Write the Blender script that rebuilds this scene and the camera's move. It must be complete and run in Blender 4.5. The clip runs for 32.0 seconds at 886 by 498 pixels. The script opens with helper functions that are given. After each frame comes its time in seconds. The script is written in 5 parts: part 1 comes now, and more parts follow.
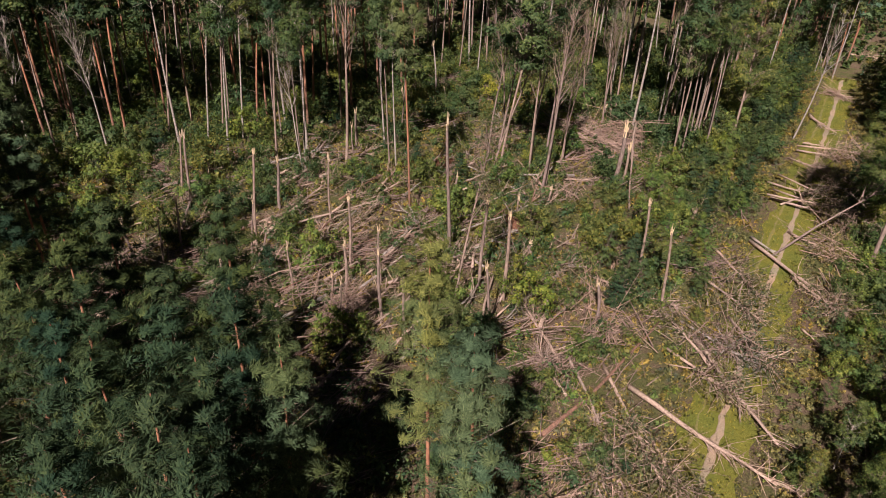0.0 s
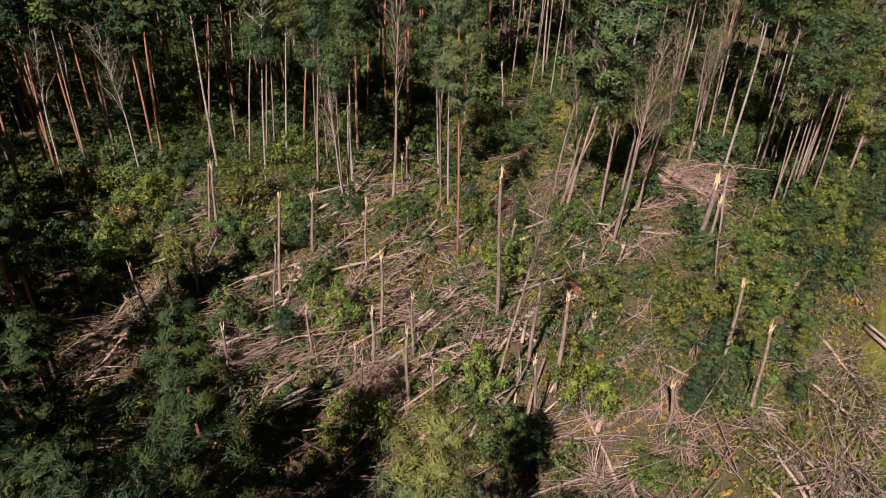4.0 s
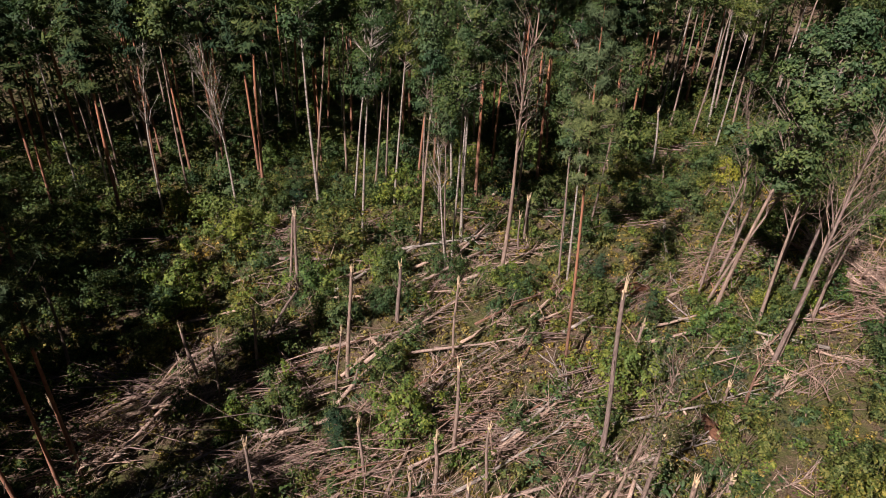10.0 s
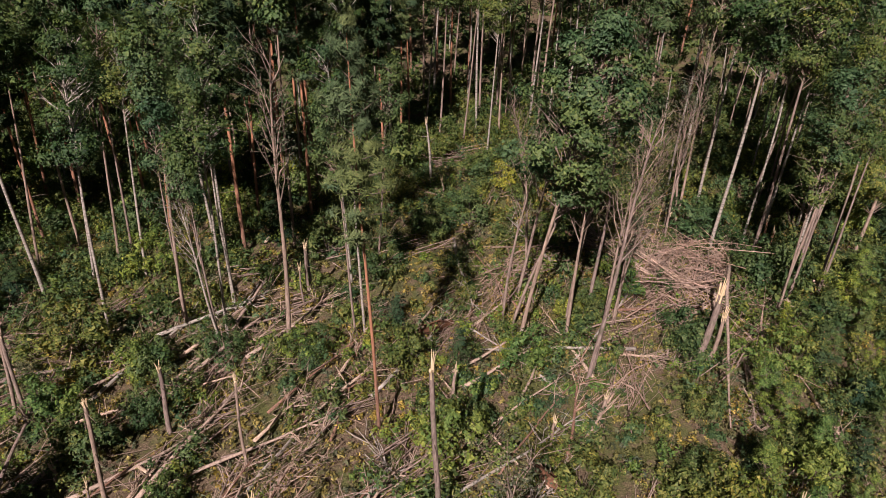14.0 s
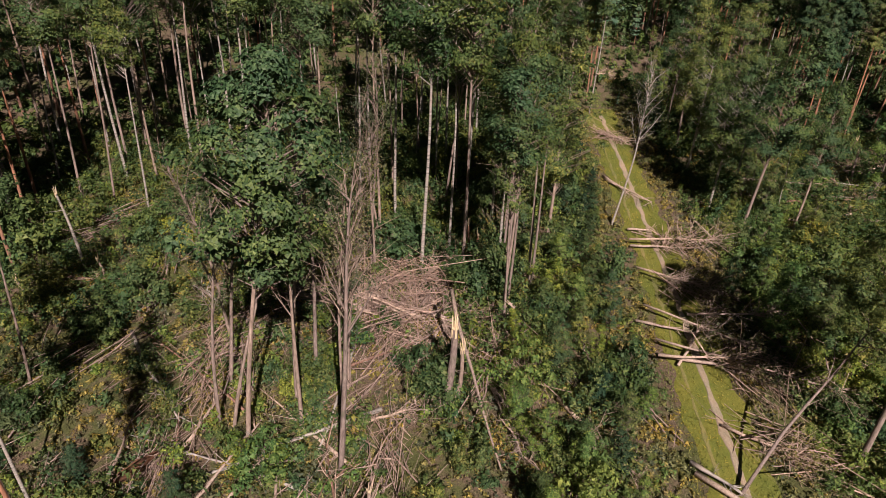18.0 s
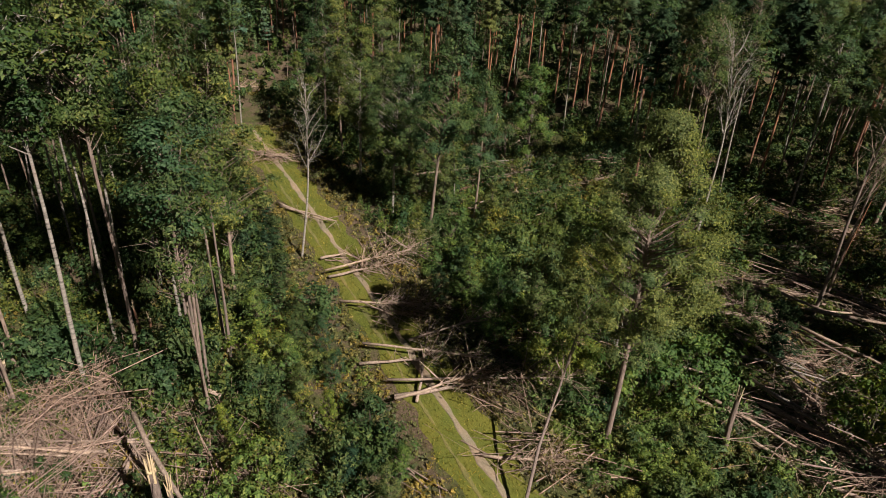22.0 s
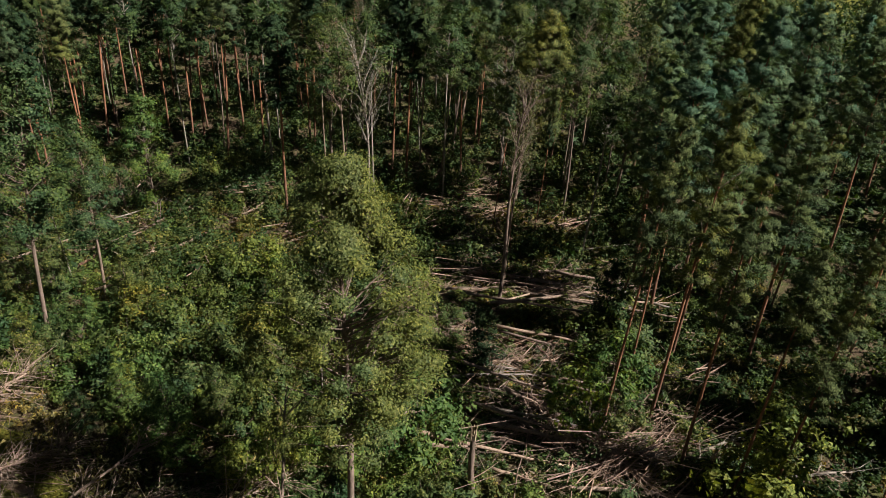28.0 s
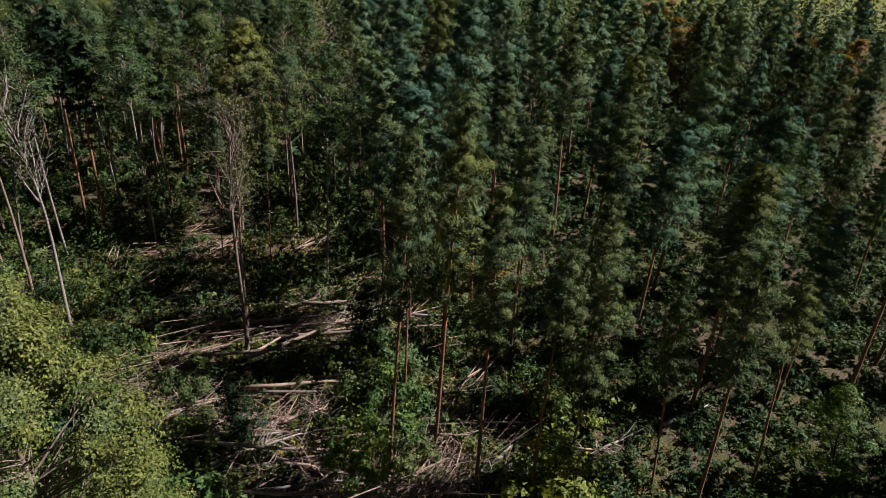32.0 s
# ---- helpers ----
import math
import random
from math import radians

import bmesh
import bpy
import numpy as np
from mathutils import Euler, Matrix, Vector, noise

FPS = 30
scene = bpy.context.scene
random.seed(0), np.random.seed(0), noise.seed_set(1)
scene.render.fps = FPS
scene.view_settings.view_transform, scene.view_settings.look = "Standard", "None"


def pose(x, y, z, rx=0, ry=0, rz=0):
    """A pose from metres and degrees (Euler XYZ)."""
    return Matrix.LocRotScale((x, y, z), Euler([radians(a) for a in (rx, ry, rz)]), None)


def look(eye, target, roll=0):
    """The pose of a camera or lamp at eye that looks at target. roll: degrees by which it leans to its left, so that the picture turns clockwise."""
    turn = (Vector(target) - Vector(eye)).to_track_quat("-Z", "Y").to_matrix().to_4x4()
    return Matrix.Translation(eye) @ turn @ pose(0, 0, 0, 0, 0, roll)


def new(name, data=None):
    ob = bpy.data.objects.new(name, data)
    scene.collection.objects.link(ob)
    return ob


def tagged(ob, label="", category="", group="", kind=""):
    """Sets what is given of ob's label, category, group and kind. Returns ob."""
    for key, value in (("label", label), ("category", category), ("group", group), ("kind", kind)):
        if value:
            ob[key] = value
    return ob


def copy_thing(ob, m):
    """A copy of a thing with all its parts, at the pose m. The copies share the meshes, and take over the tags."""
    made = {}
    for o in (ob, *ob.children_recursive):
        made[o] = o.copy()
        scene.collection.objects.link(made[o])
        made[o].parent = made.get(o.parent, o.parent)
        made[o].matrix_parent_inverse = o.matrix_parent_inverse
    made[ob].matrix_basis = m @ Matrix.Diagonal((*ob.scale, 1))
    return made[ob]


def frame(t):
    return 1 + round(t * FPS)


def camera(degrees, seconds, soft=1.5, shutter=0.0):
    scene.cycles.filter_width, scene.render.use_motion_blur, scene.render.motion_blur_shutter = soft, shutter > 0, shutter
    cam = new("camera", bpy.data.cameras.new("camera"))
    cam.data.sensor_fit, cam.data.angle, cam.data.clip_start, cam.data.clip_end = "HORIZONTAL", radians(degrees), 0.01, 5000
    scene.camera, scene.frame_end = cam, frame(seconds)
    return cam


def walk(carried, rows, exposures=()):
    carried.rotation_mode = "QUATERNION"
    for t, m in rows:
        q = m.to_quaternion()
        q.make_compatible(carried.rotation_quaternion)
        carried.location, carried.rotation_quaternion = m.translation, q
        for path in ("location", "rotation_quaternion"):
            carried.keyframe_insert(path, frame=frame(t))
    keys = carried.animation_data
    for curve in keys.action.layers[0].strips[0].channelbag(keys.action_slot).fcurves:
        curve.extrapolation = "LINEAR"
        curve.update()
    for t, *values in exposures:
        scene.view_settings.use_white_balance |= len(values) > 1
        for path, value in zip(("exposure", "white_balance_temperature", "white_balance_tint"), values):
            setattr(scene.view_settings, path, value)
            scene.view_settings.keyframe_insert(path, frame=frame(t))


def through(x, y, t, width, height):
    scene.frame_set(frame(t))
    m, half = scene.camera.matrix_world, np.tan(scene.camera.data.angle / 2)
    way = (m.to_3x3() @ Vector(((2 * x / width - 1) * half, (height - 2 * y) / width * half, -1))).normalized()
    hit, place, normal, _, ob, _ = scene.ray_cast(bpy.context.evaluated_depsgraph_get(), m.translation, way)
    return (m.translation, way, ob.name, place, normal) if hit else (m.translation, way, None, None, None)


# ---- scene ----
cam = camera(65.6, 32.0, soft=0.75)
METRES, EYE, TILT, LEAN, TURN = 58.7, 30.0, 0.0, 0.0, 0.0
ROWS = [
    (0.0, 0.0, 0.0, 0.0, 1.2, -31.99, -1.93),
    (0.5, 0.0031, 0.0205, -0.0018, 1.89, -32.02, -1.94),
    (1.0, 0.0063, 0.0407, -0.0023, 2.78, -32.08, -1.93),
    (1.5, 0.0088, 0.0613, -0.0027, 3.67, -32.14, -1.96),
    (2.0, 0.0117, 0.0819, -0.0023, 4.56, -32.21, -1.93),
    (2.5, 0.0147, 0.1023, -0.0026, 5.42, -32.22, -1.92),
    (3.0, 0.0164, 0.1219, -0.0023, 6.16, -32.24, -1.91),
    (3.5, 0.0185, 0.1415, -0.0017, 7.06, -32.27, -1.87),
    (5.5, 0.0224, 0.214, 0.0019, 10.96, -32.43, -1.76),
    (6.0, 0.0238, 0.2313, 0.0013, 12.09, -32.42, -1.73),
    (6.5, 0.0242, 0.2482, 0.0014, 13.2, -32.44, -1.72),
    (7.0, 0.0249, 0.2651, -0.0002, 14.35, -32.4, -1.69),
    (7.5, 0.0255, 0.2824, -0.0001, 15.54, -32.46, -1.65),
    (8.0, 0.0254, 0.299, -0.0017, 16.65, -32.44, -1.61),
    (8.5, 0.0254, 0.3146, -0.0034, 17.61, -32.44, -1.57),
    (9.0, 0.0247, 0.3294, -0.0039, 18.72, -32.46, -1.53),
    (9.5, 0.0239, 0.3437, -0.0045, 20.6, -32.47, -1.45),
    (10.0, 0.0233, 0.358, -0.0046, 21.79, -32.51, -1.41),
    (10.5, 0.0223, 0.3719, -0.0042, 22.28, -32.51, -1.38),
    (11.0, 0.0213, 0.3852, -0.0044, 22.42, -32.47, -1.36),
    (11.5, 0.0204, 0.3984, -0.0044, 22.55, -32.44, -1.32),
    (12.0, 0.0187, 0.4139, -0.0053, 19.22, -32.32, -1.36),
    (12.5, 0.0157, 0.4301, -0.0054, 14.62, -32.25, -1.39),
    (13.0, 0.0137, 0.4479, -0.0071, 11.03, -32.17, -1.36),
    (13.5, 0.0113, 0.4655, -0.0079, 6.46, -32.13, -1.43),
    (14.0, 0.0102, 0.4841, -0.0096, 1.83, -32.09, -1.48),
    (14.5, 0.0099, 0.5033, -0.0109, -2.21, -32.05, -1.56),
    (16.5, 0.0186, 0.5779, -0.0105, -17.06, -31.89, -1.97),
    (17.0, 0.0228, 0.5948, -0.0111, -20.52, -31.78, -2.07),
    (17.5, 0.0281, 0.6108, -0.0124, -23.36, -31.66, -2.19),
    (18.0, 0.0336, 0.6261, -0.0145, -26.67, -31.51, -2.32),
    (18.5, 0.0405, 0.6416, -0.0163, -29.78, -31.4, -2.45),
    (19.0, 0.0481, 0.6563, -0.0176, -33.26, -31.26, -2.57),
    (19.5, 0.0566, 0.6705, -0.0183, -36.73, -31.14, -2.67),
    (20.0, 0.0655, 0.6844, -0.0186, -40.62, -31.01, -2.81),
    (20.5, 0.0758, 0.6976, -0.0192, -43.92, -30.89, -2.9),
    (21.0, 0.0862, 0.7102, -0.0202, -47.48, -30.74, -3.0),
    (21.5, 0.0979, 0.7217, -0.0213, -51.22, -30.57, -3.07),
    (22.0, 0.1099, 0.7329, -0.023, -56.47, -30.3, -3.1),
    (22.5, 0.1223, 0.7429, -0.0235, -59.8, -30.14, -3.15),
    (23.0, 0.1341, 0.7517, -0.0243, -61.38, -30.02, -3.22),
    (23.5, 0.146, 0.7592, -0.0245, -63.49, -29.88, -3.31),
    (24.0, 0.1572, 0.766, -0.0254, -66.09, -29.66, -3.4),
    (24.5, 0.1687, 0.7708, -0.0264, -68.73, -29.5, -3.42),
    (26.5, 0.2099, 0.7854, -0.0313, -79.52, -28.93, -3.51),
    (27.0, 0.2204, 0.7876, -0.0327, -82.29, -28.79, -3.56),
    (27.5, 0.231, 0.7897, -0.0341, -84.87, -28.67, -3.62),
    (28.0, 0.2416, 0.7902, -0.0348, -88.35, -28.5, -3.58),
    (28.5, 0.2522, 0.7906, -0.0346, -92.7, -28.29, -3.51),
    (29.0, 0.2631, 0.7904, -0.0339, -96.55, -28.14, -3.45),
    (29.5, 0.2738, 0.7891, -0.0343, -99.07, -28.04, -3.4),
    (30.0, 0.2844, 0.7871, -0.0348, -101.76, -27.99, -3.34),
    (30.5, 0.2952, 0.7848, -0.035, -104.75, -27.91, -3.25),
    (31.0, 0.306, 0.7818, -0.0346, -107.45, -27.84, -3.17),
    (31.5, 0.3168, 0.7781, -0.0334, -110.25, -27.76, -3.1),
    (32.0, 0.3275, 0.774, -0.0318, -112.69, -27.7, -3.05),
]
walk(cam, [(t, pose(0, 0, EYE, TILT, LEAN, TURN) @ pose(METRES * x, METRES * y, METRES * z, 90 + pitch, roll, yaw)) for t, x, y, z, yaw, pitch, roll in ROWS], [(0.0, 1.05, 6500, 11), (15.0, 1.04, 6450, 10), (19.0, 0.97, 6450, 6), (23.0, 0.82, 6450, -4), (28.0, 1.0, 6400, -4), (32.0, 1.0, 5850, 1)])

# ---------------------------------------------------------------- light
SUN_AZ, SUN_EL = math.atan2(-0.259, -0.966), radians(44)     # clockwise from +y, and height
SUN_DIR = Vector((math.sin(SUN_AZ) * math.cos(SUN_EL), math.cos(SUN_AZ) * math.cos(SUN_EL), math.sin(SUN_EL)))
sky_world = bpy.data.worlds.new("sky")
scene.world = sky_world
sky_world.use_nodes = True
_nt = sky_world.node_tree
_sky = _nt.nodes.new("ShaderNodeTexSky")
_sky.sky_type, _sky.sun_disc = "NISHITA", False
_sky.sun_elevation, _sky.sun_rotation = SUN_EL, SUN_AZ
_nt.links.new(_sky.outputs[0], _nt.nodes["Background"].inputs[0])
_nt.nodes["Background"].inputs[1].default_value = 0.006
sun = new("sun", bpy.data.lights.new("sun", "SUN"))
sun.data.energy, sun.data.angle, sun.data.color = 5.0, radians(0.5), (1.0, 0.885, 0.82)
sun.matrix_world = look(SUN_DIR * 100, (0, 0, 0))

# ---------------------------------------------------------------- materials
def nodes_of(name):
    m = bpy.data.materials.new(name)
    m.use_nodes = True
    nt = m.node_tree
    return m, nt, nt.nodes["Principled BSDF"], nt.nodes["Material Output"]


def ramp(nt, fac, stops):
    r = nt.nodes.new("ShaderNodeValToRGB")
    while len(r.color_ramp.elements) < len(stops):
        r.color_ramp.elements.new(0.5)
    for e, (p, c) in zip(r.color_ramp.elements, stops):
        e.position, e.color = p, (*c, 1)
    nt.links.new(fac, r.inputs[0])
    return r.outputs[0]


def noise_of(nt, scale, detail=4, vec=None, rough=0.6):
    n = nt.nodes.new("ShaderNodeTexNoise")
    n.inputs["Scale"].default_value, n.inputs["Detail"].default_value, n.inputs["Roughness"].default_value = scale, detail, rough
    if vec is not None:
        nt.links.new(vec, n.inputs["Vector"])
    return n.outputs["Fac"]


def blend(nt, fac, a, b, how="MIX"):
    m = nt.nodes.new("ShaderNodeMix")
    m.data_type, m.blend_type = "RGBA", how
    for socket, v in ((m.inputs[0], fac), (m.inputs[6], a), (m.inputs[7], b)):
        if isinstance(v, (int, float)):
            socket.default_value = v
        elif isinstance(v, tuple):
            socket.default_value = (*v, 1)
        else:
            nt.links.new(v, socket)
    return m.outputs[2]


def bump(nt, bsdf, height, strength, dist):
    b = nt.nodes.new("ShaderNodeBump")
    b.inputs["Strength"].default_value, b.inputs["Distance"].default_value = strength, dist
    nt.links.new(height, b.inputs["Height"])
    nt.links.new(b.outputs[0], bsdf.inputs["Normal"])


def coords(nt, which="Object", scale=(1, 1, 1)):
    t = nt.nodes.new("ShaderNodeTexCoord")
    mp = nt.nodes.new("ShaderNodeMapping")
    mp.inputs["Scale"].default_value = scale
    nt.links.new(t.outputs[which], mp.inputs[0])
    return mp.outputs[0]


def leaf_mat(name, dark, mid, light, through=0.35, rough=0.55, vary=0.35, gloss=0.2, grain=12.0):
    """Leaves or needles: tint from leaf to leaf and from plant to plant, with light coming through."""
    m, nt, p, out = nodes_of(name)
    g, o = nt.nodes.new("ShaderNodeNewGeometry"), nt.nodes.new("ShaderNodeObjectInfo")
    c = ramp(nt, g.outputs["Random Per Island"], [(0.0, dark), (0.55, mid), (1.0, light)])
    w = noise_of(nt, 0.11, 3, g.outputs["Position"])
    shift = ramp(nt, w, [(0.3, (0.75, 0.86, 0.9)), (0.5, (1, 1, 1)), (0.72, (1.25, 1.1, 0.8))])
    c = blend(nt, vary, c, shift, "MULTIPLY")
    per = ramp(nt, o.outputs["Random"], [(0.0, (0.72, 0.82, 0.85)), (0.5, (1, 1, 1)), (1.0, (1.3, 1.14, 0.85))])
    c = blend(nt, 0.9, c, per, "MULTIPLY")

    def cells(scale):
        v, sep = nt.nodes.new("ShaderNodeTexVoronoi"), nt.nodes.new("ShaderNodeSeparateColor")
        v.inputs["Scale"].default_value = scale
        nt.links.new(g.outputs["Position"], v.inputs["Vector"])
        nt.links.new(v.outputs["Color"], sep.inputs[0])
        return v.outputs["Color"], sep.outputs[0]

    # one plant differs from the next, and one twig from the next
    c = blend(nt, 0.9, c, ramp(nt, cells(0.42)[1], [(0.0, (0.66, 0.84, 0.98)), (0.5, (1, 1, 1)), (1.0, (1.22, 1.13, 0.82))]), "MULTIPLY")
    tint, one = cells(grain)
    c = blend(nt, 0.8, c, ramp(nt, one, [(0.0, (0.5, 0.55, 0.6)), (0.5, (1, 1, 1)), (1.0, (1.42, 1.38, 1.25))]), "MULTIPLY")
    nt.links.new(c, p.inputs["Base Color"])
    turn = nt.nodes.new("ShaderNodeVectorMath")
    turn.operation = "MULTIPLY_ADD"
    turn.inputs[1].default_value = (0.9, 0.9, 0.9)
    turn.inputs[2].default_value = (-0.45, -0.45, -0.45)
    nt.links.new(tint, turn.inputs[0])
    add = nt.nodes.new("ShaderNodeVectorMath")
    nt.links.new(turn.outputs[0], add.inputs[0])
    nt.links.new(g.outputs["Normal"], add.inputs[1])
    nrm = nt.nodes.new("ShaderNodeVectorMath")
    nrm.operation = "NORMALIZE"
    nt.links.new(add.outputs[0], nrm.inputs[0])
    nt.links.new(nrm.outputs[0], p.inputs["Normal"])
    p.inputs["Roughness"].default_value = rough
    p.inputs["Specular IOR Level"].default_value = gloss
    t, mix = nt.nodes.new("ShaderNodeBsdfTranslucent"), nt.nodes.new("ShaderNodeMixShader")
    nt.links.new(blend(nt, 1.0, c, (1.25, 1.2, 0.55), "MULTIPLY"), t.inputs[0])
    mix.inputs[0].default_value = through
    nt.links.new(p.outputs[0], mix.inputs[1])
    nt.links.new(t.outputs[0], mix.inputs[2])
    nt.links.new(mix.outputs[0], out.inputs[0])
    return m


def bark_mat(name, stops, scale=(6, 6, 1.2), bump_by=0.6, rough=0.9, moss=0.0):
    m, nt, p, _ = nodes_of(name)
    v = coords(nt, "Object", scale)
    n1 = noise_of(nt, 1.6, 6, v, 0.7)
    n2 = noise_of(nt, 0.35, 3, coords(nt, "Object"))
    c = ramp(nt, n1, stops)
    c = blend(nt, 0.5, c, ramp(nt, n2, [(0.3, (0.6, 0.6, 0.62)), (0.7, (1.2, 1.15, 1.1))]), "MULTIPLY")
    o = nt.nodes.new("ShaderNodeObjectInfo")
    c = blend(nt, 0.8, c, ramp(nt, o.outputs["Random"], [(0, (0.75, 0.75, 0.78)), (1, (1.15, 1.1, 1.0))]), "MULTIPLY")
    if moss:
        n3 = noise_of(nt, 0.9, 3, coords(nt, "Object"))
        c = blend(nt, ramp(nt, n3, [(0.55, (0, 0, 0)), (0.68, (moss, moss, moss))]), c, (0.09, 0.12, 0.05))
    nt.links.new(c, p.inputs["Base Color"])
    p.inputs["Roughness"].default_value = rough
    p.inputs["Specular IOR Level"].default_value = 0.2
    bump(nt, p, n1, bump_by, 0.04)
    return m


def pine_bark():
    """Grey-brown plates at the foot, thin orange bark higher up."""
    m, nt, p, _ = nodes_of("pine_bark")
    v = coords(nt, "Object", (5, 5, 1.4))
    n1 = noise_of(nt, 1.5, 6, v, 0.7)
    sep = nt.nodes.new("ShaderNodeSeparateXYZ")
    nt.links.new(coords(nt, "Object"), sep.inputs[0])
    up = nt.nodes.new("ShaderNodeMapRange")
    up.inputs[1].default_value, up.inputs[2].default_value = 1.0, 6.5
    nt.links.new(sep.outputs[2], up.inputs[0])
    low = ramp(nt, n1, [(0.3, (0.06, 0.035, 0.028)), (0.7, (0.26, 0.14, 0.10))])
    high = ramp(nt, n1, [(0.3, (0.16, 0.066, 0.042)), (0.7, (0.37, 0.175, 0.105))])
    nt.links.new(blend(nt, up.outputs[0], low, high), p.inputs["Base Color"])
    p.inputs["Roughness"].default_value = 0.85
    p.inputs["Specular IOR Level"].default_value = 0.2
    bump(nt, p, n1, 0.7, 0.04)
    return m


def birch_bark():
    m, nt, p, _ = nodes_of("birch_bark")
    n1 = noise_of(nt, 1.0, 5, coords(nt, "Object", (1.5, 1.5, 9)), 0.7)
    n2 = noise_of(nt, 0.8, 3, coords(nt, "Object"))
    c = ramp(nt, n1, [(0.36, (0.05, 0.045, 0.04)), (0.46, (0.21, 0.175, 0.157)), (0.62, (0.335, 0.29, 0.262))])
    c = blend(nt, ramp(nt, n2, [(0.5, (0, 0, 0)), (0.7, (0.7, 0.7, 0.7))]), c, (0.30, 0.22, 0.18))
    nt.links.new(c, p.inputs["Base Color"])
    p.inputs["Roughness"].default_value = 0.7
    bump(nt, p, n1, 0.3, 0.02)
    return m


def litter_mat():
    """Forest floor: brown needles and leaves, moss and low green in patches."""
    m, nt, p, _ = nodes_of("forest_floor")
    v = coords(nt, "Object")
    fine, mid, big = noise_of(nt, 9, 6, v, 0.75), noise_of(nt, 1.1, 5, v, 0.65), noise_of(nt, 0.09, 3, v)
    brown = ramp(nt, fine, [(0.3, (0.034, 0.023, 0.017)), (0.5, (0.108, 0.074, 0.051)), (0.72, (0.265, 0.192, 0.138))])
    green = ramp(nt, fine, [(0.3, (0.03, 0.033, 0.014)), (0.6, (0.10, 0.100, 0.038)), (0.8, (0.19, 0.17, 0.08))])
    k = blend(nt, 0.5, mid, big)
    c = blend(nt, ramp(nt, k, [(0.46, (0, 0, 0)), (0.56, (1, 1, 1))]), brown, green)
    nt.links.new(c, p.inputs["Base Color"])
    p.inputs["Roughness"].default_value = 0.95
    p.inputs["Specular IOR Level"].default_value = 0.1
    bump(nt, p, fine, 1.0, 0.12)
    return m


def turf_mat(name, a, b, c3):
    m, nt, p, _ = nodes_of(name)
    v = coords(nt, "Object")
    fine, mid = noise_of(nt, 14, 6, v, 0.75), noise_of(nt, 0.5, 4, v)
    c = ramp(nt, fine, [(0.3, a), (0.55, b), (0.8, c3)])
    c = blend(nt, 0.6, c, ramp(nt, mid, [(0.35, (0.65, 0.8, 0.7)), (0.65, (1.25, 1.1, 0.95))]), "MULTIPLY")
    nt.links.new(c, p.inputs["Base Color"])
    p.inputs["Roughness"].default_value = 0.9
    p.inputs["Specular IOR Level"].default_value = 0.15
    bump(nt, p, fine, 0.8, 0.06)
    return m


M_PINE = pine_bark()
M_BIRCH = birch_bark()
M_ASPEN = bark_mat("aspen_bark", [(0.3, (0.09, 0.064, 0.056)), (0.55, (0.25, 0.185, 0.162)), (0.75, (0.38, 0.30, 0.27))], moss=0.35)
M_DARKBARK = bark_mat("dark_bark", [(0.3, (0.05, 0.04, 0.035)), (0.6, (0.17, 0.13, 0.11)), (0.8, (0.28, 0.22, 0.18))], moss=0.4)
M_LOG = bark_mat("weathered_log", [(0.28, (0.12, 0.080, 0.068)), (0.5, (0.35, 0.255, 0.213)), (0.75, (0.54, 0.43, 0.372))], (5, 5, 5), moss=0.15)
M_TWIG = bark_mat("dry_twigs", [(0.3, (0.13, 0.086, 0.074)), (0.55, (0.335, 0.235, 0.20)), (0.8, (0.56, 0.44, 0.385))], (3, 3, 3), 0.3)
M_RAW = bark_mat("raw_split_wood", [(0.3, (0.42, 0.30, 0.19)), (0.55, (0.56, 0.44, 0.31)), (0.8, (0.72, 0.62, 0.48))], (14, 14, 1.5), 0.8, 0.75)
M_NEEDLE = leaf_mat("pine_needles", (0.054, 0.073, 0.036), (0.083, 0.106, 0.052), (0.128, 0.150, 0.076), 0.12, 0.8, gloss=0.05, grain=26)
M_SPRUCE = leaf_mat("dark_needles", (0.063, 0.102, 0.064), (0.098, 0.147, 0.089), (0.172, 0.222, 0.138), 0.12, 0.8, gloss=0.05, grain=26)
# Pine needles darkened to carry shade in the colour; young conifers' own green too.
M_SHADENEEDLE = leaf_mat("shaded_deep_green_needles", (0.020, 0.036, 0.020), (0.034, 0.054, 0.028), (0.060, 0.082, 0.040), 0.12, 0.8, gloss=0.05, grain=26)
M_LEAF = leaf_mat("broad_leaves", (0.036, 0.057, 0.018), (0.086, 0.110, 0.035), (0.175, 0.172, 0.062), 0.28, vary=0.6)
M_BIRCHLEAF = leaf_mat("birch_leaves", (0.034, 0.056, 0.019), (0.064, 0.094, 0.030), (0.130, 0.147, 0.056), 0.32)
M_YOUNG = leaf_mat("young_leaves", (0.056, 0.095, 0.026), (0.112, 0.165, 0.044), (0.205, 0.238, 0.070), 0.36, vary=0.5)
M_ASPENLEAF = leaf_mat("aspen_leaves", (0.062, 0.080, 0.024), (0.128, 0.146, 0.044), (0.225, 0.222, 0.078), 0.33)
M_FRESH = leaf_mat("fresh_leaves", (0.080, 0.110, 0.028), (0.155, 0.190, 0.048), (0.255, 0.270, 0.080), 0.36, vary=0.5)
# Dark leaf green with the deep forest's shade mixed into the colour.
M_SHADELEAF = leaf_mat("shaded_dark_leaves", (0.018, 0.036, 0.012), (0.037, 0.066, 0.020), (0.074, 0.102, 0.034), 0.25)
M_OAKTOP = leaf_mat("oak_leaves", (0.028, 0.052, 0.020), (0.056, 0.090, 0.034), (0.105, 0.135, 0.056), 0.25)
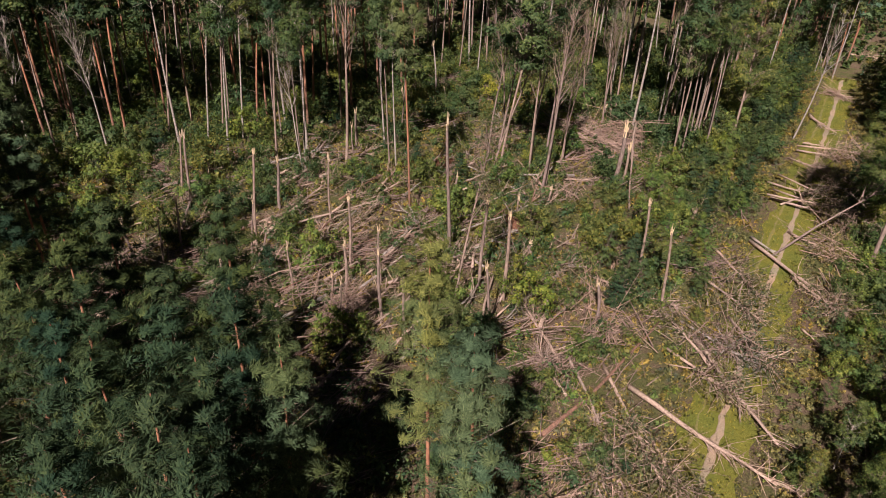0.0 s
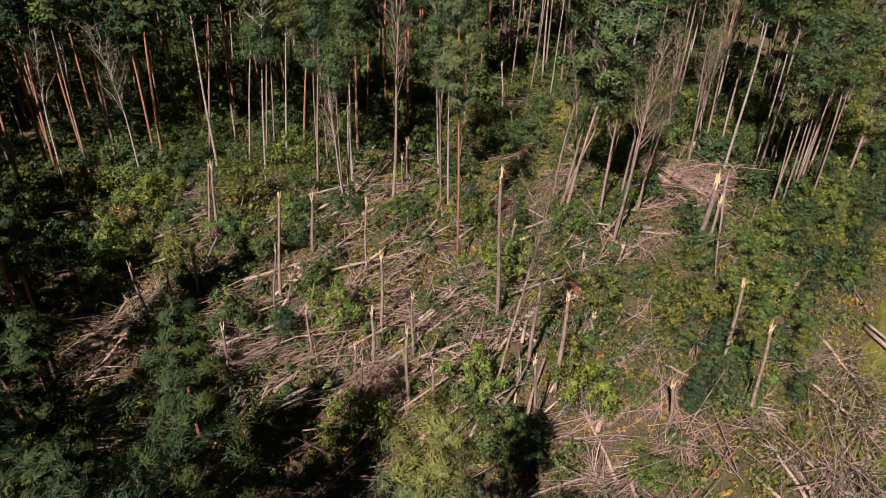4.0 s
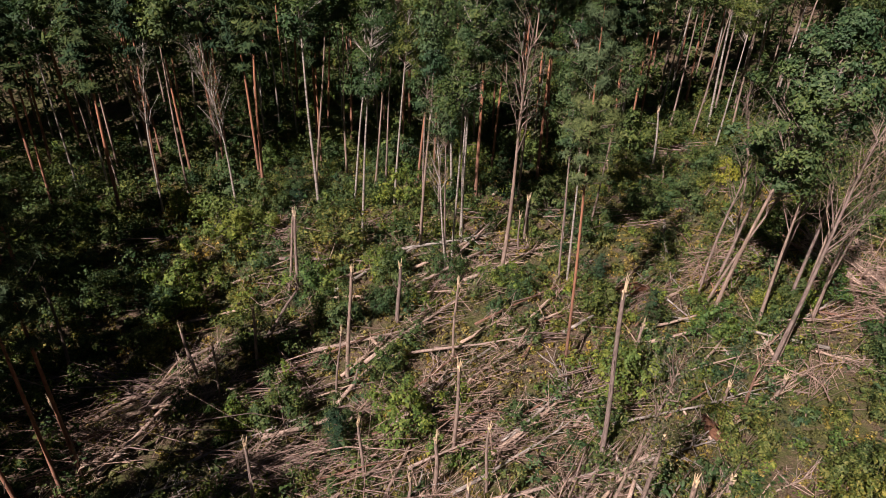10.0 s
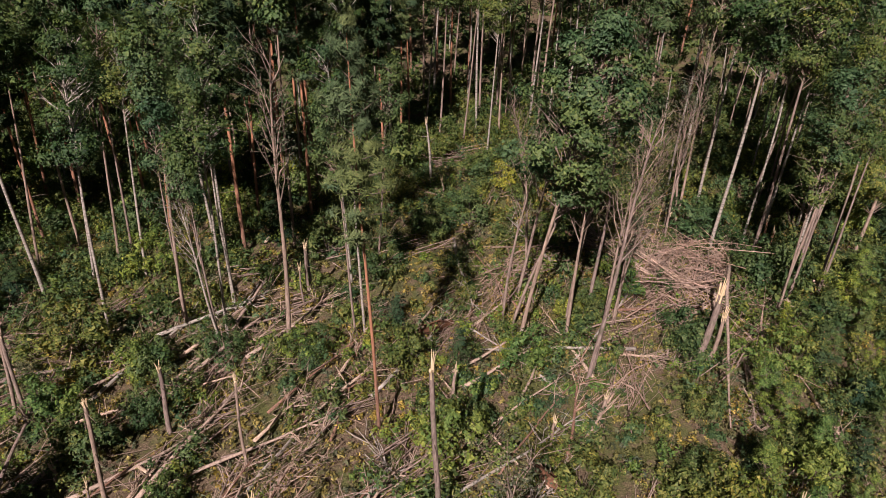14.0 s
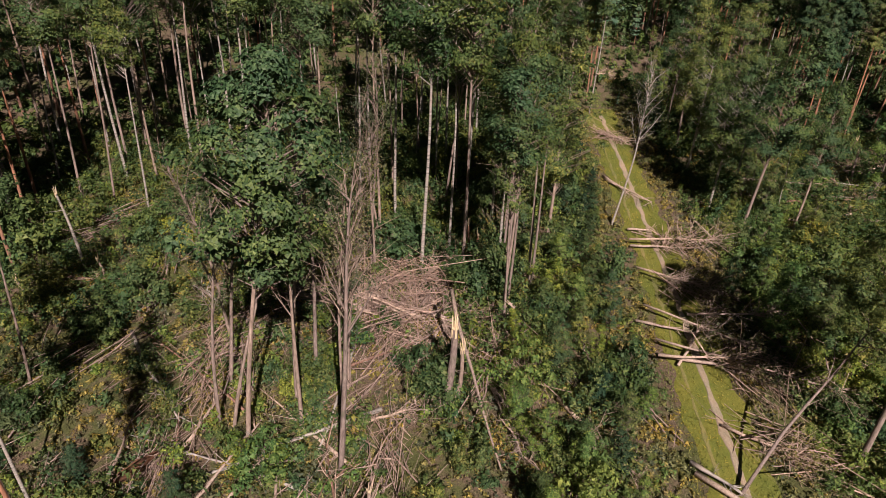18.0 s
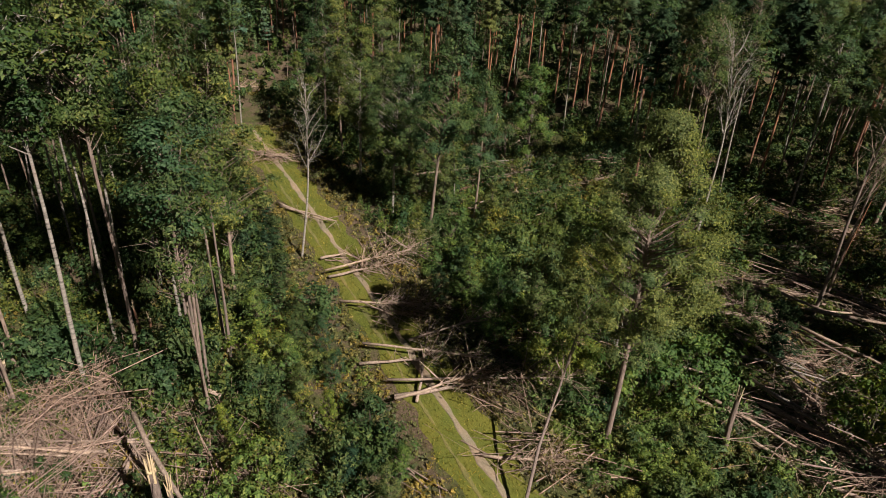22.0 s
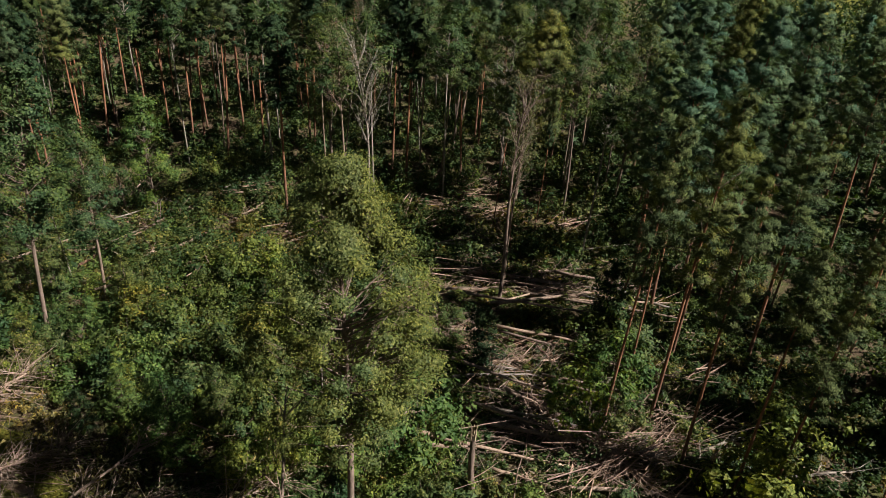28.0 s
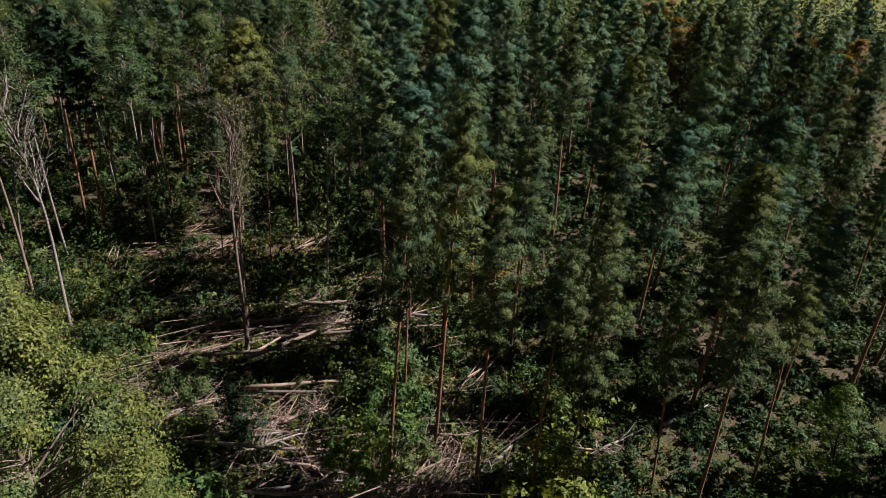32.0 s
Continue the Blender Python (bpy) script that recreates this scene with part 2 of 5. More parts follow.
M_HERB = leaf_mat("low_herbs", (0.080, 0.076, 0.028), (0.172, 0.150, 0.058), (0.300, 0.250, 0.122), 0.35, vary=0.8)
M_WILT = leaf_mat("wilting_leaves", (0.048, 0.050, 0.026), (0.100, 0.098, 0.054), (0.190, 0.168, 0.102), 0.3)
M_RUST = leaf_mat("rusty_leaves", (0.120, 0.065, 0.012), (0.240, 0.130, 0.025), (0.360, 0.210, 0.045), 0.3)
M_SOIL = bark_mat("red_brown_soil", [(0.3, (0.07, 0.032, 0.02)), (0.55, (0.19, 0.09, 0.055)), (0.8, (0.30, 0.16, 0.10))], (3, 3, 3), 1.0, 0.95)
M_PINKWOOD = bark_mat("peeled_limbs", [(0.3, (0.18, 0.11, 0.092)), (0.55, (0.40, 0.275, 0.235)), (0.8, (0.60, 0.46, 0.405))], (3, 3, 3), 0.3)
M_FLOOR = litter_mat()
M_TURF = turf_mat("ride_turf", (0.060, 0.066, 0.014), (0.135, 0.132, 0.027), (0.235, 0.200, 0.060))
M_BLADE = leaf_mat("grass_blades", (0.080, 0.090, 0.018), (0.150, 0.150, 0.032), (0.260, 0.225, 0.070), 0.3)
M_TRACK = turf_mat("worn_turf", (0.10, 0.085, 0.03), (0.19, 0.16, 0.065), (0.28, 0.23, 0.12))
M_DIRT = turf_mat("trodden_dirt", (0.15, 0.105, 0.08), (0.30, 0.225, 0.175), (0.43, 0.345, 0.285))

# ---------------------------------------------------------------- mesh tools
rng = np.random.default_rng(7)


class Geo:
    """Quads and triangles gathered as arrays."""

    def __init__(self):
        self.v, self.q, self.t, self.n, self.soft = [], [], [], 0, []

    def add(self, v, q=(), t=()):
        self.v.append(np.asarray(v, float).reshape(-1, 3))
        if len(q):
            self.q.append(np.asarray(q, int).reshape(-1, 4) + self.n)
        if len(t):
            self.t.append(np.asarray(t, int).reshape(-1, 3) + self.n)
        self.n += len(self.v[-1])
        return self

    def mesh(self, name, mat, smooth=False):
        v = np.concatenate(self.v)
        q = np.concatenate(self.q) if self.q else np.zeros((0, 4), int)
        t = np.concatenate(self.t) if self.t else np.zeros((0, 3), int)
        me = bpy.data.meshes.new(name)
        me.vertices.add(len(v))
        me.vertices.foreach_set("co", v.ravel())
        me.loops.add(q.size + t.size)
        me.loops.foreach_set("vertex_index", np.concatenate([q.ravel(), t.ravel()]))
        me.polygons.add(len(q) + len(t))
        me.polygons.foreach_set("loop_start", np.concatenate([np.arange(len(q)) * 4, q.size + np.arange(len(t)) * 3]))
        if smooth:
            me.polygons.foreach_set("use_smooth", np.ones(len(q) + len(t), bool))
        me.update(calc_edges=True)
        if self.soft:
            me.polygons.foreach_set("use_smooth", np.ones(len(q) + len(t), bool))
            me.normals_split_custom_set_from_vertices(np.concatenate(self.soft))
        me.materials.append(mat)
        return me


def unit(a):
    return a / np.maximum(np.linalg.norm(a, axis=-1, keepdims=True), 1e-9)


def tube(g, pts, radii, sides=6, caps=False, rough=0.0):
    """A round stem through pts."""
    pts, radii = np.asarray(pts, float), np.asarray(radii, float)
    d = unit(np.gradient(pts, axis=0))
    ref = np.array((1.0, 0, 0)) if abs(d[0][0]) < 0.8 else np.array((0, 1.0, 0))
    a = unit(np.cross(d, ref))
    b = np.cross(d, a)
    ang = np.arange(sides) * 2 * np.pi / sides
    ring = a[:, None] * np.cos(ang)[None, :, None] + b[:, None] * np.sin(ang)[None, :, None]
    rr = radii[:, None] * (1 + rough * rng.uniform(-1, 1, (len(pts), sides)))
    v = pts[:, None] + ring * rr[..., None]
    i, j = np.meshgrid(np.arange(len(pts) - 1), np.arange(sides), indexing="ij")
    k = (j + 1) % sides
    q = np.stack([i * sides + j, i * sides + k, (i + 1) * sides + k, (i + 1) * sides + j], -1).reshape(-1, 4)
    if caps:
        fan = [(0, 1, 2, 3), (0, 3, 4, 5)] if sides == 6 else [(0, 1, 2, 3), (0, 3, 4, 7), (4, 5, 6, 7)]
        top = (len(pts) - 1) * sides
        q = np.concatenate([q, [f[::-1] for f in fan], np.array(fan) + top])
    g.add(v, q)


def sticks(g, a, b, r, bow=0.06):
    """Many thin three-sided sticks at once, from a to b, each with a bend."""
    n = len(a)
    d = b - a
    ln = np.linalg.norm(d, axis=1, keepdims=True)
    d = d / ln
    s = unit(np.cross(d, rng.normal(size=(n, 3))))
    t = np.cross(d, s)
    mid = (a + b) / 2 + s * ln * rng.uniform(-bow, bow, (n, 1))
    rings = []
    for c, k in ((a, 1.0), (mid, 0.75), (b, 0.3)):
        for w in (0, 2.094, 4.189):
            rings.append(c + (s * math.cos(w) + t * math.sin(w)) * (r * k)[:, None])
    v = np.stack(rings, 1)
    q = np.array([(i * 3 + j, i * 3 + (j + 1) % 3, i * 3 + 3 + (j + 1) % 3, i * 3 + 3 + j) for i in (0, 1) for j in range(3)])
    g.add(v, (np.arange(n)[:, None, None] * 9 + q[None]))


def leaves(g, c, size, up=0.5, ratio=0.55, axis=None, out=None, loose=0.55):
    """One pointed leaf at each centre. axis: the way its tip points; out: the way its face leans."""
    n = len(c)
    size = np.broadcast_to(np.asarray(size, float), (n,))[:, None]
    nrm = rng.normal(size=(n, 3)) * (1.0 if out is None else loose) + np.array((0, 0, up * (2 if out is None else 0.8)))
    if out is not None:
        nrm = nrm + out * 1.3
    nrm = unit(nrm)
    a = rng.normal(size=(n, 3)) if axis is None else axis + rng.normal(size=(n, 3)) * 0.25
    a = unit(a - nrm * (a * nrm).sum(1, keepdims=True))
    b = np.cross(nrm, a)
    v = np.stack([c - a * size + b * size * ratio, c - a * size * 0.8 - b * size * ratio, c + a * size], 1)
    g.add(v, t=np.arange(n * 3).reshape(n, 3))
    if out is not None:
        # leaves of one clump shade together, as a soft mass
        g.soft.append(np.repeat(unit(unit(out) * 0.75 + nrm * 0.45), 3, 0))


def part(name, g, mat, parent, label="", smooth=False, kind=""):
    ob = new(name, g.mesh(name, mat, smooth) if isinstance(g, Geo) else g)
    ob.parent = parent
    return tagged(ob, label, kind=kind)


def root(name, label, category, group="", kind=""):
    return tagged(new(name), label, category, group, kind)


PROTO = {}


def place(key, build, m):
    """The first of a kind is built, the others are copies of it."""
    if key not in PROTO:
        PROTO[key] = build()
        PROTO[key].matrix_basis = m
        return PROTO[key]
    s = PROTO[key].scale
    return copy_thing(PROTO[key], m @ Matrix.Diagonal((1 / s.x, 1 / s.y, 1 / s.z, 1)))


# ---------------------------------------------------------------- ground
def smooth(a, b, x):
    t = np.clip((np.asarray(x, float) - a) / (b - a), 0, 1)
    return t * t * (3 - 2 * t)


RIDE_AT, RIDE_DIR = np.array((15.1, 26.2)), np.array((0.487, 0.873))
RIDE_OUT = np.array((0.873, -0.487))


def ride(x, y):
    """Along and across the grassy ride: metres from its first bend, and to the right of the trodden line."""
    dx, dy = np.asarray(x) - 15.1, np.asarray(y) - 26.2
    s, u = dx * 0.487 + dy * 0.873, dx * 0.873 - dy * 0.487
    return s, u - 1.2 * smooth(5, 75, s)


def ground_z(x, y):
    x, y = np.asarray(x, float), np.asarray(y, float)
    z = -1.5 + 1.6 * smooth(34, 48, x) * (1 - smooth(60, 78, y))
    s, u = ride(x, y)
    wild = 0.25 + 0.75 * smooth(2.5, 5.0, np.abs(u))
    return z + wild * (0.16 * np.sin(x * 0.61 + 1.3 * np.sin(y * 0.23)) * np.cos(y * 0.53 + x * 0.17) + 0.10 * np.sin(x * 1.7 + y * 0.9) * np.sin(y * 1.4 - x * 0.6))


def gz(x, y):
    return float(ground_z(x, y))


def sheet(xs, ys, zoff=0.0):
    X, Y = np.meshgrid(xs, ys, indexing="ij")
    v = np.stack([X, Y, ground_z(X, Y) + zoff], -1).reshape(-1, 3)
    ny = len(ys)
    i, j = np.meshgrid(np.arange(len(xs) - 1), np.arange(ny - 1), indexing="ij")
    a = i * ny + j
    return Geo().add(v, np.stack([a, a + ny, a + ny + 1, a + 1], -1).reshape(-1, 4))


far = np.array((-2500, -1200, -600, -350, -220, -160))
ground = new("ground", sheet(np.concatenate([far, np.arange(-120, 130, 1.4), (135, 145, 160, 190, 260, 420, 800, 1400, 2500)]),
                             np.concatenate([far - 40, np.arange(-60, 150, 1.4), (155, 165, 190, 240, 330, 600, 1200, 2500)])).mesh("ground", M_FLOOR, True))
tagged(ground, "forest floor of brown litter, moss and low green", "ground", kind="structure")


def ribbon(name, s0, s1, left, right, lift, mat, label):
    """A strip along the ride, between two uneven edges."""
    n = int((s1 - s0) / 0.5)
    s = np.linspace(s0, s1, n)
    cols = []
    for k in np.linspace(0, 1, 9):
        u = (left(s) * (1 - k) + right(s) * k) + 1.2 * smooth(5, 75, s)
        p = RIDE_AT + s[:, None] * RIDE_DIR + u[:, None] * RIDE_OUT
        edge = -0.25 if k in (0, 1) else 0
        cols.append(np.column_stack([p, ground_z(p[:, 0], p[:, 1]) + lift + edge]))
    v = np.stack(cols, 1).reshape(-1, 3)
    i, j = np.meshgrid(np.arange(n - 1), np.arange(8), indexing="ij")
    a = i * 9 + j
    ob = new(name, Geo().add(v, np.stack([a, a + 1, a + 10, a + 9], -1).reshape(-1, 4)).mesh(name, mat, True))
    return tagged(ob, label, name.replace("_", " "), kind="structure")


def wob(s, a, k):
    return a * np.sin(s * 0.83 + k) + 0.6 * a * np.sin(s * 2.1 + 2 * k)


ribbon("grass_ride", -40, 90, lambda s: -2.6 + wob(s, 0.25, 1), lambda s: 2.4 + wob(s, 0.25, 4), 0.05, M_TURF, "yellow-green mown grass ride through the forest")
ribbon("footpath", -40, 89, lambda s: -0.28 + wob(s, 0.07, 2) + wob(s * 3.1, 0.05, 1), lambda s: 0.28 + wob(s, 0.07, 5) + wob(s * 2.7, 0.05, 3), 0.10, M_DIRT, "pale trodden dirt footpath along the grass ride")
ribbon("wheel_track", -40, 89, lambda s: -1.42 + wob(s, 0.06, 3) + wob(s * 3.3, 0.05, 2), lambda s: -1.18 + wob(s, 0.06, 6) + wob(s * 2.9, 0.06, 4), 0.085, M_TRACK, "faint worn wheel track in the grass ride")


def field():
    """Open farmland past the wood's end."""
    xs, ys = np.arange(146, 620, 12.0), np.arange(-520, -34, 12.0)
    X, Y = np.meshgrid(xs, ys, indexing="ij")
    v = np.stack([X, Y, 0.9 + 0 * X], -1).reshape(-1, 3)
    ny = len(ys)
    i, j = np.meshgrid(np.arange(len(xs) - 1), np.arange(ny - 1), indexing="ij")
    a = i * ny + j
    ob = new("field", Geo().add(v, np.stack([a, a + ny, a + ny + 1, a + 1], -1).reshape(-1, 4)).mesh("field", M_TURF))
    tagged(ob, "yellow-green field beyond the forest", "field", kind="structure")


field()

# ---------------------------------------------------------------- trees
def stem_line(h, bend, n=8, seed_amp=0.15):
    z = np.linspace(0, h, n)
    k = z / h
    ph = rng.uniform(0, 6.28, 2)
    return np.column_stack([bend * k ** 2 + seed_amp * np.sin(k * 5 + ph[0]) * k, seed_amp * np.sin(k * 4 + ph[1]) * k, z])


def at_height(line, z):
    return np.array([np.interp(z, line[:, 2], line[:, 0]), np.interp(z, line[:, 2], line[:, 1]), z])


def pine_tree(h=19.0, base=0.45, reach=2.4, mat=None, droop=0.0, whorls=9, blades=70, size=0.24, name="pine_tree", label="", dead=8, lean=0.3, ratio=0.2, group="pines of the stand"):
    """Conifer: straight stem, dead stubs, whorled boughs that carry fanned sprays of needles."""
    r = root(name, label or "tall pine with orange upper bark and tufted grey-green crown", "pine tree" if name == "pine_tree" else "conifer", group)
    line = stem_line(h, lean)
    g = Geo()
    tube(g, np.vstack([[(0, 0, -0.5)], line]), np.concatenate([[0.14], 0.108 * (1 - line[:, 2] / h) ** 0.75 + 0.02]) * (h / 18) ** 0.5, 8)
    part("trunk", g, M_PINE, r, smooth=True)
    gb, gn = Geo(), Geo()
    z0 = h * base
    a, b, rad = [], [], []
    for _ in range(dead):
        z = rng.uniform(h * 0.12, h * 0.12 + max(1.0, z0 - h * 0.1))
        w = rng.uniform(0, 6.28)
        p = at_height(line, z)
        a.append(p), rad.append(0.025)
        b.append(p + np.array((math.cos(w), math.sin(w), rng.uniform(-0.2, 0.3))) * rng.uniform(0.4, 1.5))
    cs, ax, ot, ss = [], [], [], []
    for i in range(whorls):
        k = (i + rng.uniform(0, 0.5)) / whorls
        z = z0 + (h - z0) * k ** 0.9
        full = reach * (0.6 + 0.6 * min(1, k * 4)) * (1 - k) ** 0.8 + 0.22
        nb = 5 if k < 0.85 else 4
        w0 = rng.uniform(0, 6.28)
        for j in range(nb):
            if rng.random() < 0.1:
                continue
            w = w0 + j * 6.283 / nb + rng.uniform(-0.45, 0.45)
            ln = full * rng.uniform(0.6, 1.12)
            p = at_height(line, z)
            way = np.array((math.cos(w), math.sin(w), 0.12 + 0.6 * k - droop + rng.uniform(-0.1, 0.1)))
            a.append(p), rad.append(0.018 + 0.012 * ln)
            b.append(p + way * ln)
            # puffs of upswept needles along the outer part of the bough
            for q, f in enumerate((0.25, 0.62, 1.0) if ln > 0.8 else (0.4, 1.0)):
                n = max(8, int(blades * 0.33 * rng.uniform(0.8, 1.2)))
                fat = (0.26 + 0.12 * ln) * rng.uniform(0.7, 1.35) * (1.25 if f < 0.4 else 1.0)
                swing = np.array((-math.sin(w), math.cos(w), 0)) * ((q % 2) * 2 - 1) * rng.uniform(0.05, 0.24) * ln
                core = p + way * (ln * f) + swing + np.array((0, 0, 0.10 * ln * f * f + 0.1))
                d = unit(rng.normal(size=(n, 3)) + np.array((math.cos(w) * 0.25, math.sin(w) * 0.25, 0.4)))
                inner = np.arange(n) < n // 6
                cs.append(core + d * np.array((1.0, 1.0, 0.72)) * fat * (rng.random((n, 1)) ** 0.35) * np.where(inner, 0.45, 1.0)[:, None])
                ax.append(unit(d + way * 0.4 + np.array((0, 0, 0.3))))
                ot.append(unit(d * 0.5 + np.array((math.cos(w) * 0.85, math.sin(w) * 0.85, 0.45))))
                ss.append(size * rng.uniform(0.75, 1.25, n) * np.where(inner, 1.9, 1.0))
    for dz in (0.0, 0.4, 0.8, 1.2):
        n = max(5, blades // 5)
        d = unit(np.array((0, 0, 0.5)) + rng.normal(size=(n, 3)) * 0.8)
        cs.append(at_height(line, h - dz) + d * size * (0.6 + 0.5 * dz)), ax.append(d), ot.append(d), ss.append(np.full(n, size * 0.9))
    sticks(gb, np.array(a), np.array(b), np.array(rad))
    part("branchwork", gb, M_DARKBARK, r, kind="stuff")
    c = np.concatenate(cs)
    leaves(gn, c, np.concatenate(ss), 0.2, ratio, axis=np.concatenate(ax) * 2, out=np.concatenate(ot), loose=0.12)
    part("crown", gn, mat or M_NEEDLE, r)
    return r


def broad_tree(h=17.0, base=0.4, reach=2.6, mat=None, bark=None, clumps=70, per=26, size=0.19, name="birch_tree", label="", category="birch tree",
               shape=1.0, radius=0.16, bend=0.4, gap=0.75, lobes=9):
    """Broadleaf: stem, rising limbs, and leaf clumps at the limbs' ends with gaps between."""
    r = root(name, label or "tall slender birch with pale trunk and light crown", category, "broadleaf trees of the stand")
    line = stem_line(h, bend, 9, 0.25)
    g = Geo()
    tube(g, np.vstack([[(0, 0, -0.5)], line]), np.concatenate([[radius * 1.25], radius * (1 - line[:, 2] / h) ** 0.8 + 0.015]), 8)
    part("trunk", g, bark or M_BIRCH, r, smooth=True)
    gb, gl = Geo(), Geo()
    z0 = h * base
    a, b, rad, cs, outs, big = [], [], [], [], [], []
    heart = [(j * 2.399 + rng.uniform(-0.6, 0.6), (j + rng.uniform(0.1, 0.9)) / lobes, rng.uniform(0.35, 1.2)) for j in range(lobes)]
    for i in range(clumps):
        lw, lk, lr = heart[i % lobes]
        k = min(1.0, max(0.0, lk + rng.normal() * 0.08))
        z = z0 + (h - z0) * (0.04 + 0.96 * k)
        prof = math.sin(math.pi * min(1, 0.18 + 0.80 * k ** shape)) ** 0.7
        w = lw + rng.normal() * 0.55
        ln = reach * prof * min(1.2, max(0.1, lr + rng.normal() * 0.25))
        c = at_height(line, min(z, h)) + np.array((math.cos(w) * ln, math.sin(w) * ln, 0))
        p = at_height(line, max(z0 * 0.85, z - 0.5 * ln - 0.6))
        a.append(p)
        b.append(p + (c - p) * 0.75)
        rad.append(0.02 + 0.02 * ln / reach)
        for _ in range(1):
            m = p + (c - p) * rng.uniform(0.45, 0.75)
            a.append(m), b.append(c + rng.normal(size=3) * gap * 0.5), rad.append(0.014)
        n = int(per * rng.uniform(0.6, 1.4))
        d = rng.normal(size=(n, 3))
        d = unit(d) * (rng.random((n, 1)) ** 0.45)
        blob = np.array((1.0, 1.0, 0.62)) * gap * rng.uniform(0.7, 1.3)
        inner = np.arange(n) < n // 6
        cs.append(c + d * blob * np.where(inner, 0.5, 1.0)[:, None])
        big.append(np.where(inner, 1.9, 1.0))
        outs.append(unit(d * 0.8 + np.array((math.cos(w), math.sin(w), 0.8)) * 0.7))
    sticks(gb, np.array(a), np.array(b), np.array(rad))
    part("branchwork", gb, bark or M_BIRCH, r, kind="stuff")
    c = np.concatenate(cs)
    leaves(gl, c, rng.uniform(0.7, 1.25, len(c)) * size * np.concatenate(big), 0.35, 0.62, out=np.concatenate(outs), loose=0.35)
    part("crown", gl, mat or M_BIRCHLEAF, r)
    return r


def bare_tree(h=16.0, radius=0.15, bark=None, tufts=12, name="stripped_tree", label="", limbs=19, lean=0.8):
    """A tree stripped by the storm: stem and bare rising limbs, a few leaves left."""
    r = root(name, label or "storm-stripped grey tree with bare rising limbs", "bare tree", "stripped trees of the clearing")
    line = stem_line(h, lean, 9, 0.35)
    g = Geo()
    tube(g, np.vstack([[(0, 0, -0.5)], line]), np.concatenate([[radius * 1.3], radius * (1 - line[:, 2] / h) ** 0.7 + 0.012]), 8, rough=0.05)
    part("trunk", g, bark or M_ASPEN, r, smooth=True)
    gb, gl = Geo(), Geo()
    a, b, rad = [], [], []
    for i in range(limbs):
        z = h * (0.52 + 0.46 * (i / limbs))
        w = rng.uniform(0, 6.28)
        ln = rng.uniform(1.2, 3.4) * (1.15 - 0.7 * i / limbs)
        p = at_height(line, z)
        e = p + np.array((math.cos(w) * 0.42, math.sin(w) * 0.42, 0.9)) * ln
        if i % 3 == 0:
            gm = Geo()
            mid = (p + e) / 2 + rng.normal(size=3) * 0.12
            tube(gm, [p, mid, e], [0.05, 0.035, 0.012], 5)
            part("limb", gm, bark or M_ASPEN, r, smooth=True)
        else:
            a.append(p), b.append(e), rad.append(0.032)
        for _ in range(5):
            m = p + (e - p) * rng.uniform(0.25, 1.0)
            a.append(m), b.append(m + rng.normal(size=3) * (0.42, 0.42, 0.25) + np.array((math.cos(w) * 0.25, math.sin(w) * 0.25, 0.55))), rad.append(0.014)
    sticks(gb, np.array(a), np.array(b), np.array(rad))
    part("branchwork", gb, bark or M_ASPEN, r, kind="stuff")
    tips = np.array(b)[rng.integers(0, len(b), tufts)]
    c = np.repeat(tips, 34, 0) + rng.normal(size=(tufts * 34, 3)) * 0.34
    leaves(gl, c, 0.075, 0.3, 0.6, out=unit(c - np.repeat(tips, 34, 0) + np.array((0, 0, 0.2))))
    part("crown", gl, M_WILT, r, "few wilted leaves")
    return r


def shrub(h=2.6, reach=1.3, mat=None, n=760, size=0.15, name="shrub", label="", stems=6):
    r = root(name, label or "young leafy green broadleaf shrub", "shrub", "undergrowth shrubs")
    gs, gl = Geo(), Geo()
    a, b, cs, outs = [], [], [], []
    big = []
    for i in range(stems * 3):
        w = rng.uniform(0, 6.28)
        k = rng.random() ** 0.6
        tip = np.array((math.cos(w) * reach * k, math.sin(w) * reach * k, h * rng.uniform(0.25, 0.95) * (1 - 0.35 * k)))
        a.append(np.array((math.cos(w) * 0.1, math.sin(w) * 0.1, -0.2)))
        b.append(tip)
        m = n // (stems * 3)
        d = unit(rng.normal(size=(m, 3)) + np.array((0, 0, 0.3)))
        inner = np.arange(m) < m // 5
        cs.append(tip + d * (rng.random((m, 1)) ** 0.4) * np.array((1, 1, 0.8)) * (0.28 + 0.09 * h) * rng.uniform(0.75, 1.2) * np.where(inner, 0.5, 1.0)[:, None])
        big.append(np.where(inner, 2.0, 1.0))
        outs.append(unit(d + np.array((math.cos(w) * k * 0.5, math.sin(w) * k * 0.5, 0.3))))
    sticks(gs, np.array(a), np.array(b), np.full(len(a), 0.018))
    part("stemwork", gs, M_DARKBARK, r, kind="stuff")
    c = np.concatenate(cs)
    c[:, 2] = np.maximum(c[:, 2], 0.05)
    leaves(gl, c, rng.uniform(0.65, 1.3, len(c)) * size * np.concatenate(big), 0.45, 0.6, out=np.concatenate(outs), loose=0.35)
    part("foliage", gl, mat or M_LEAF, r)
    return r


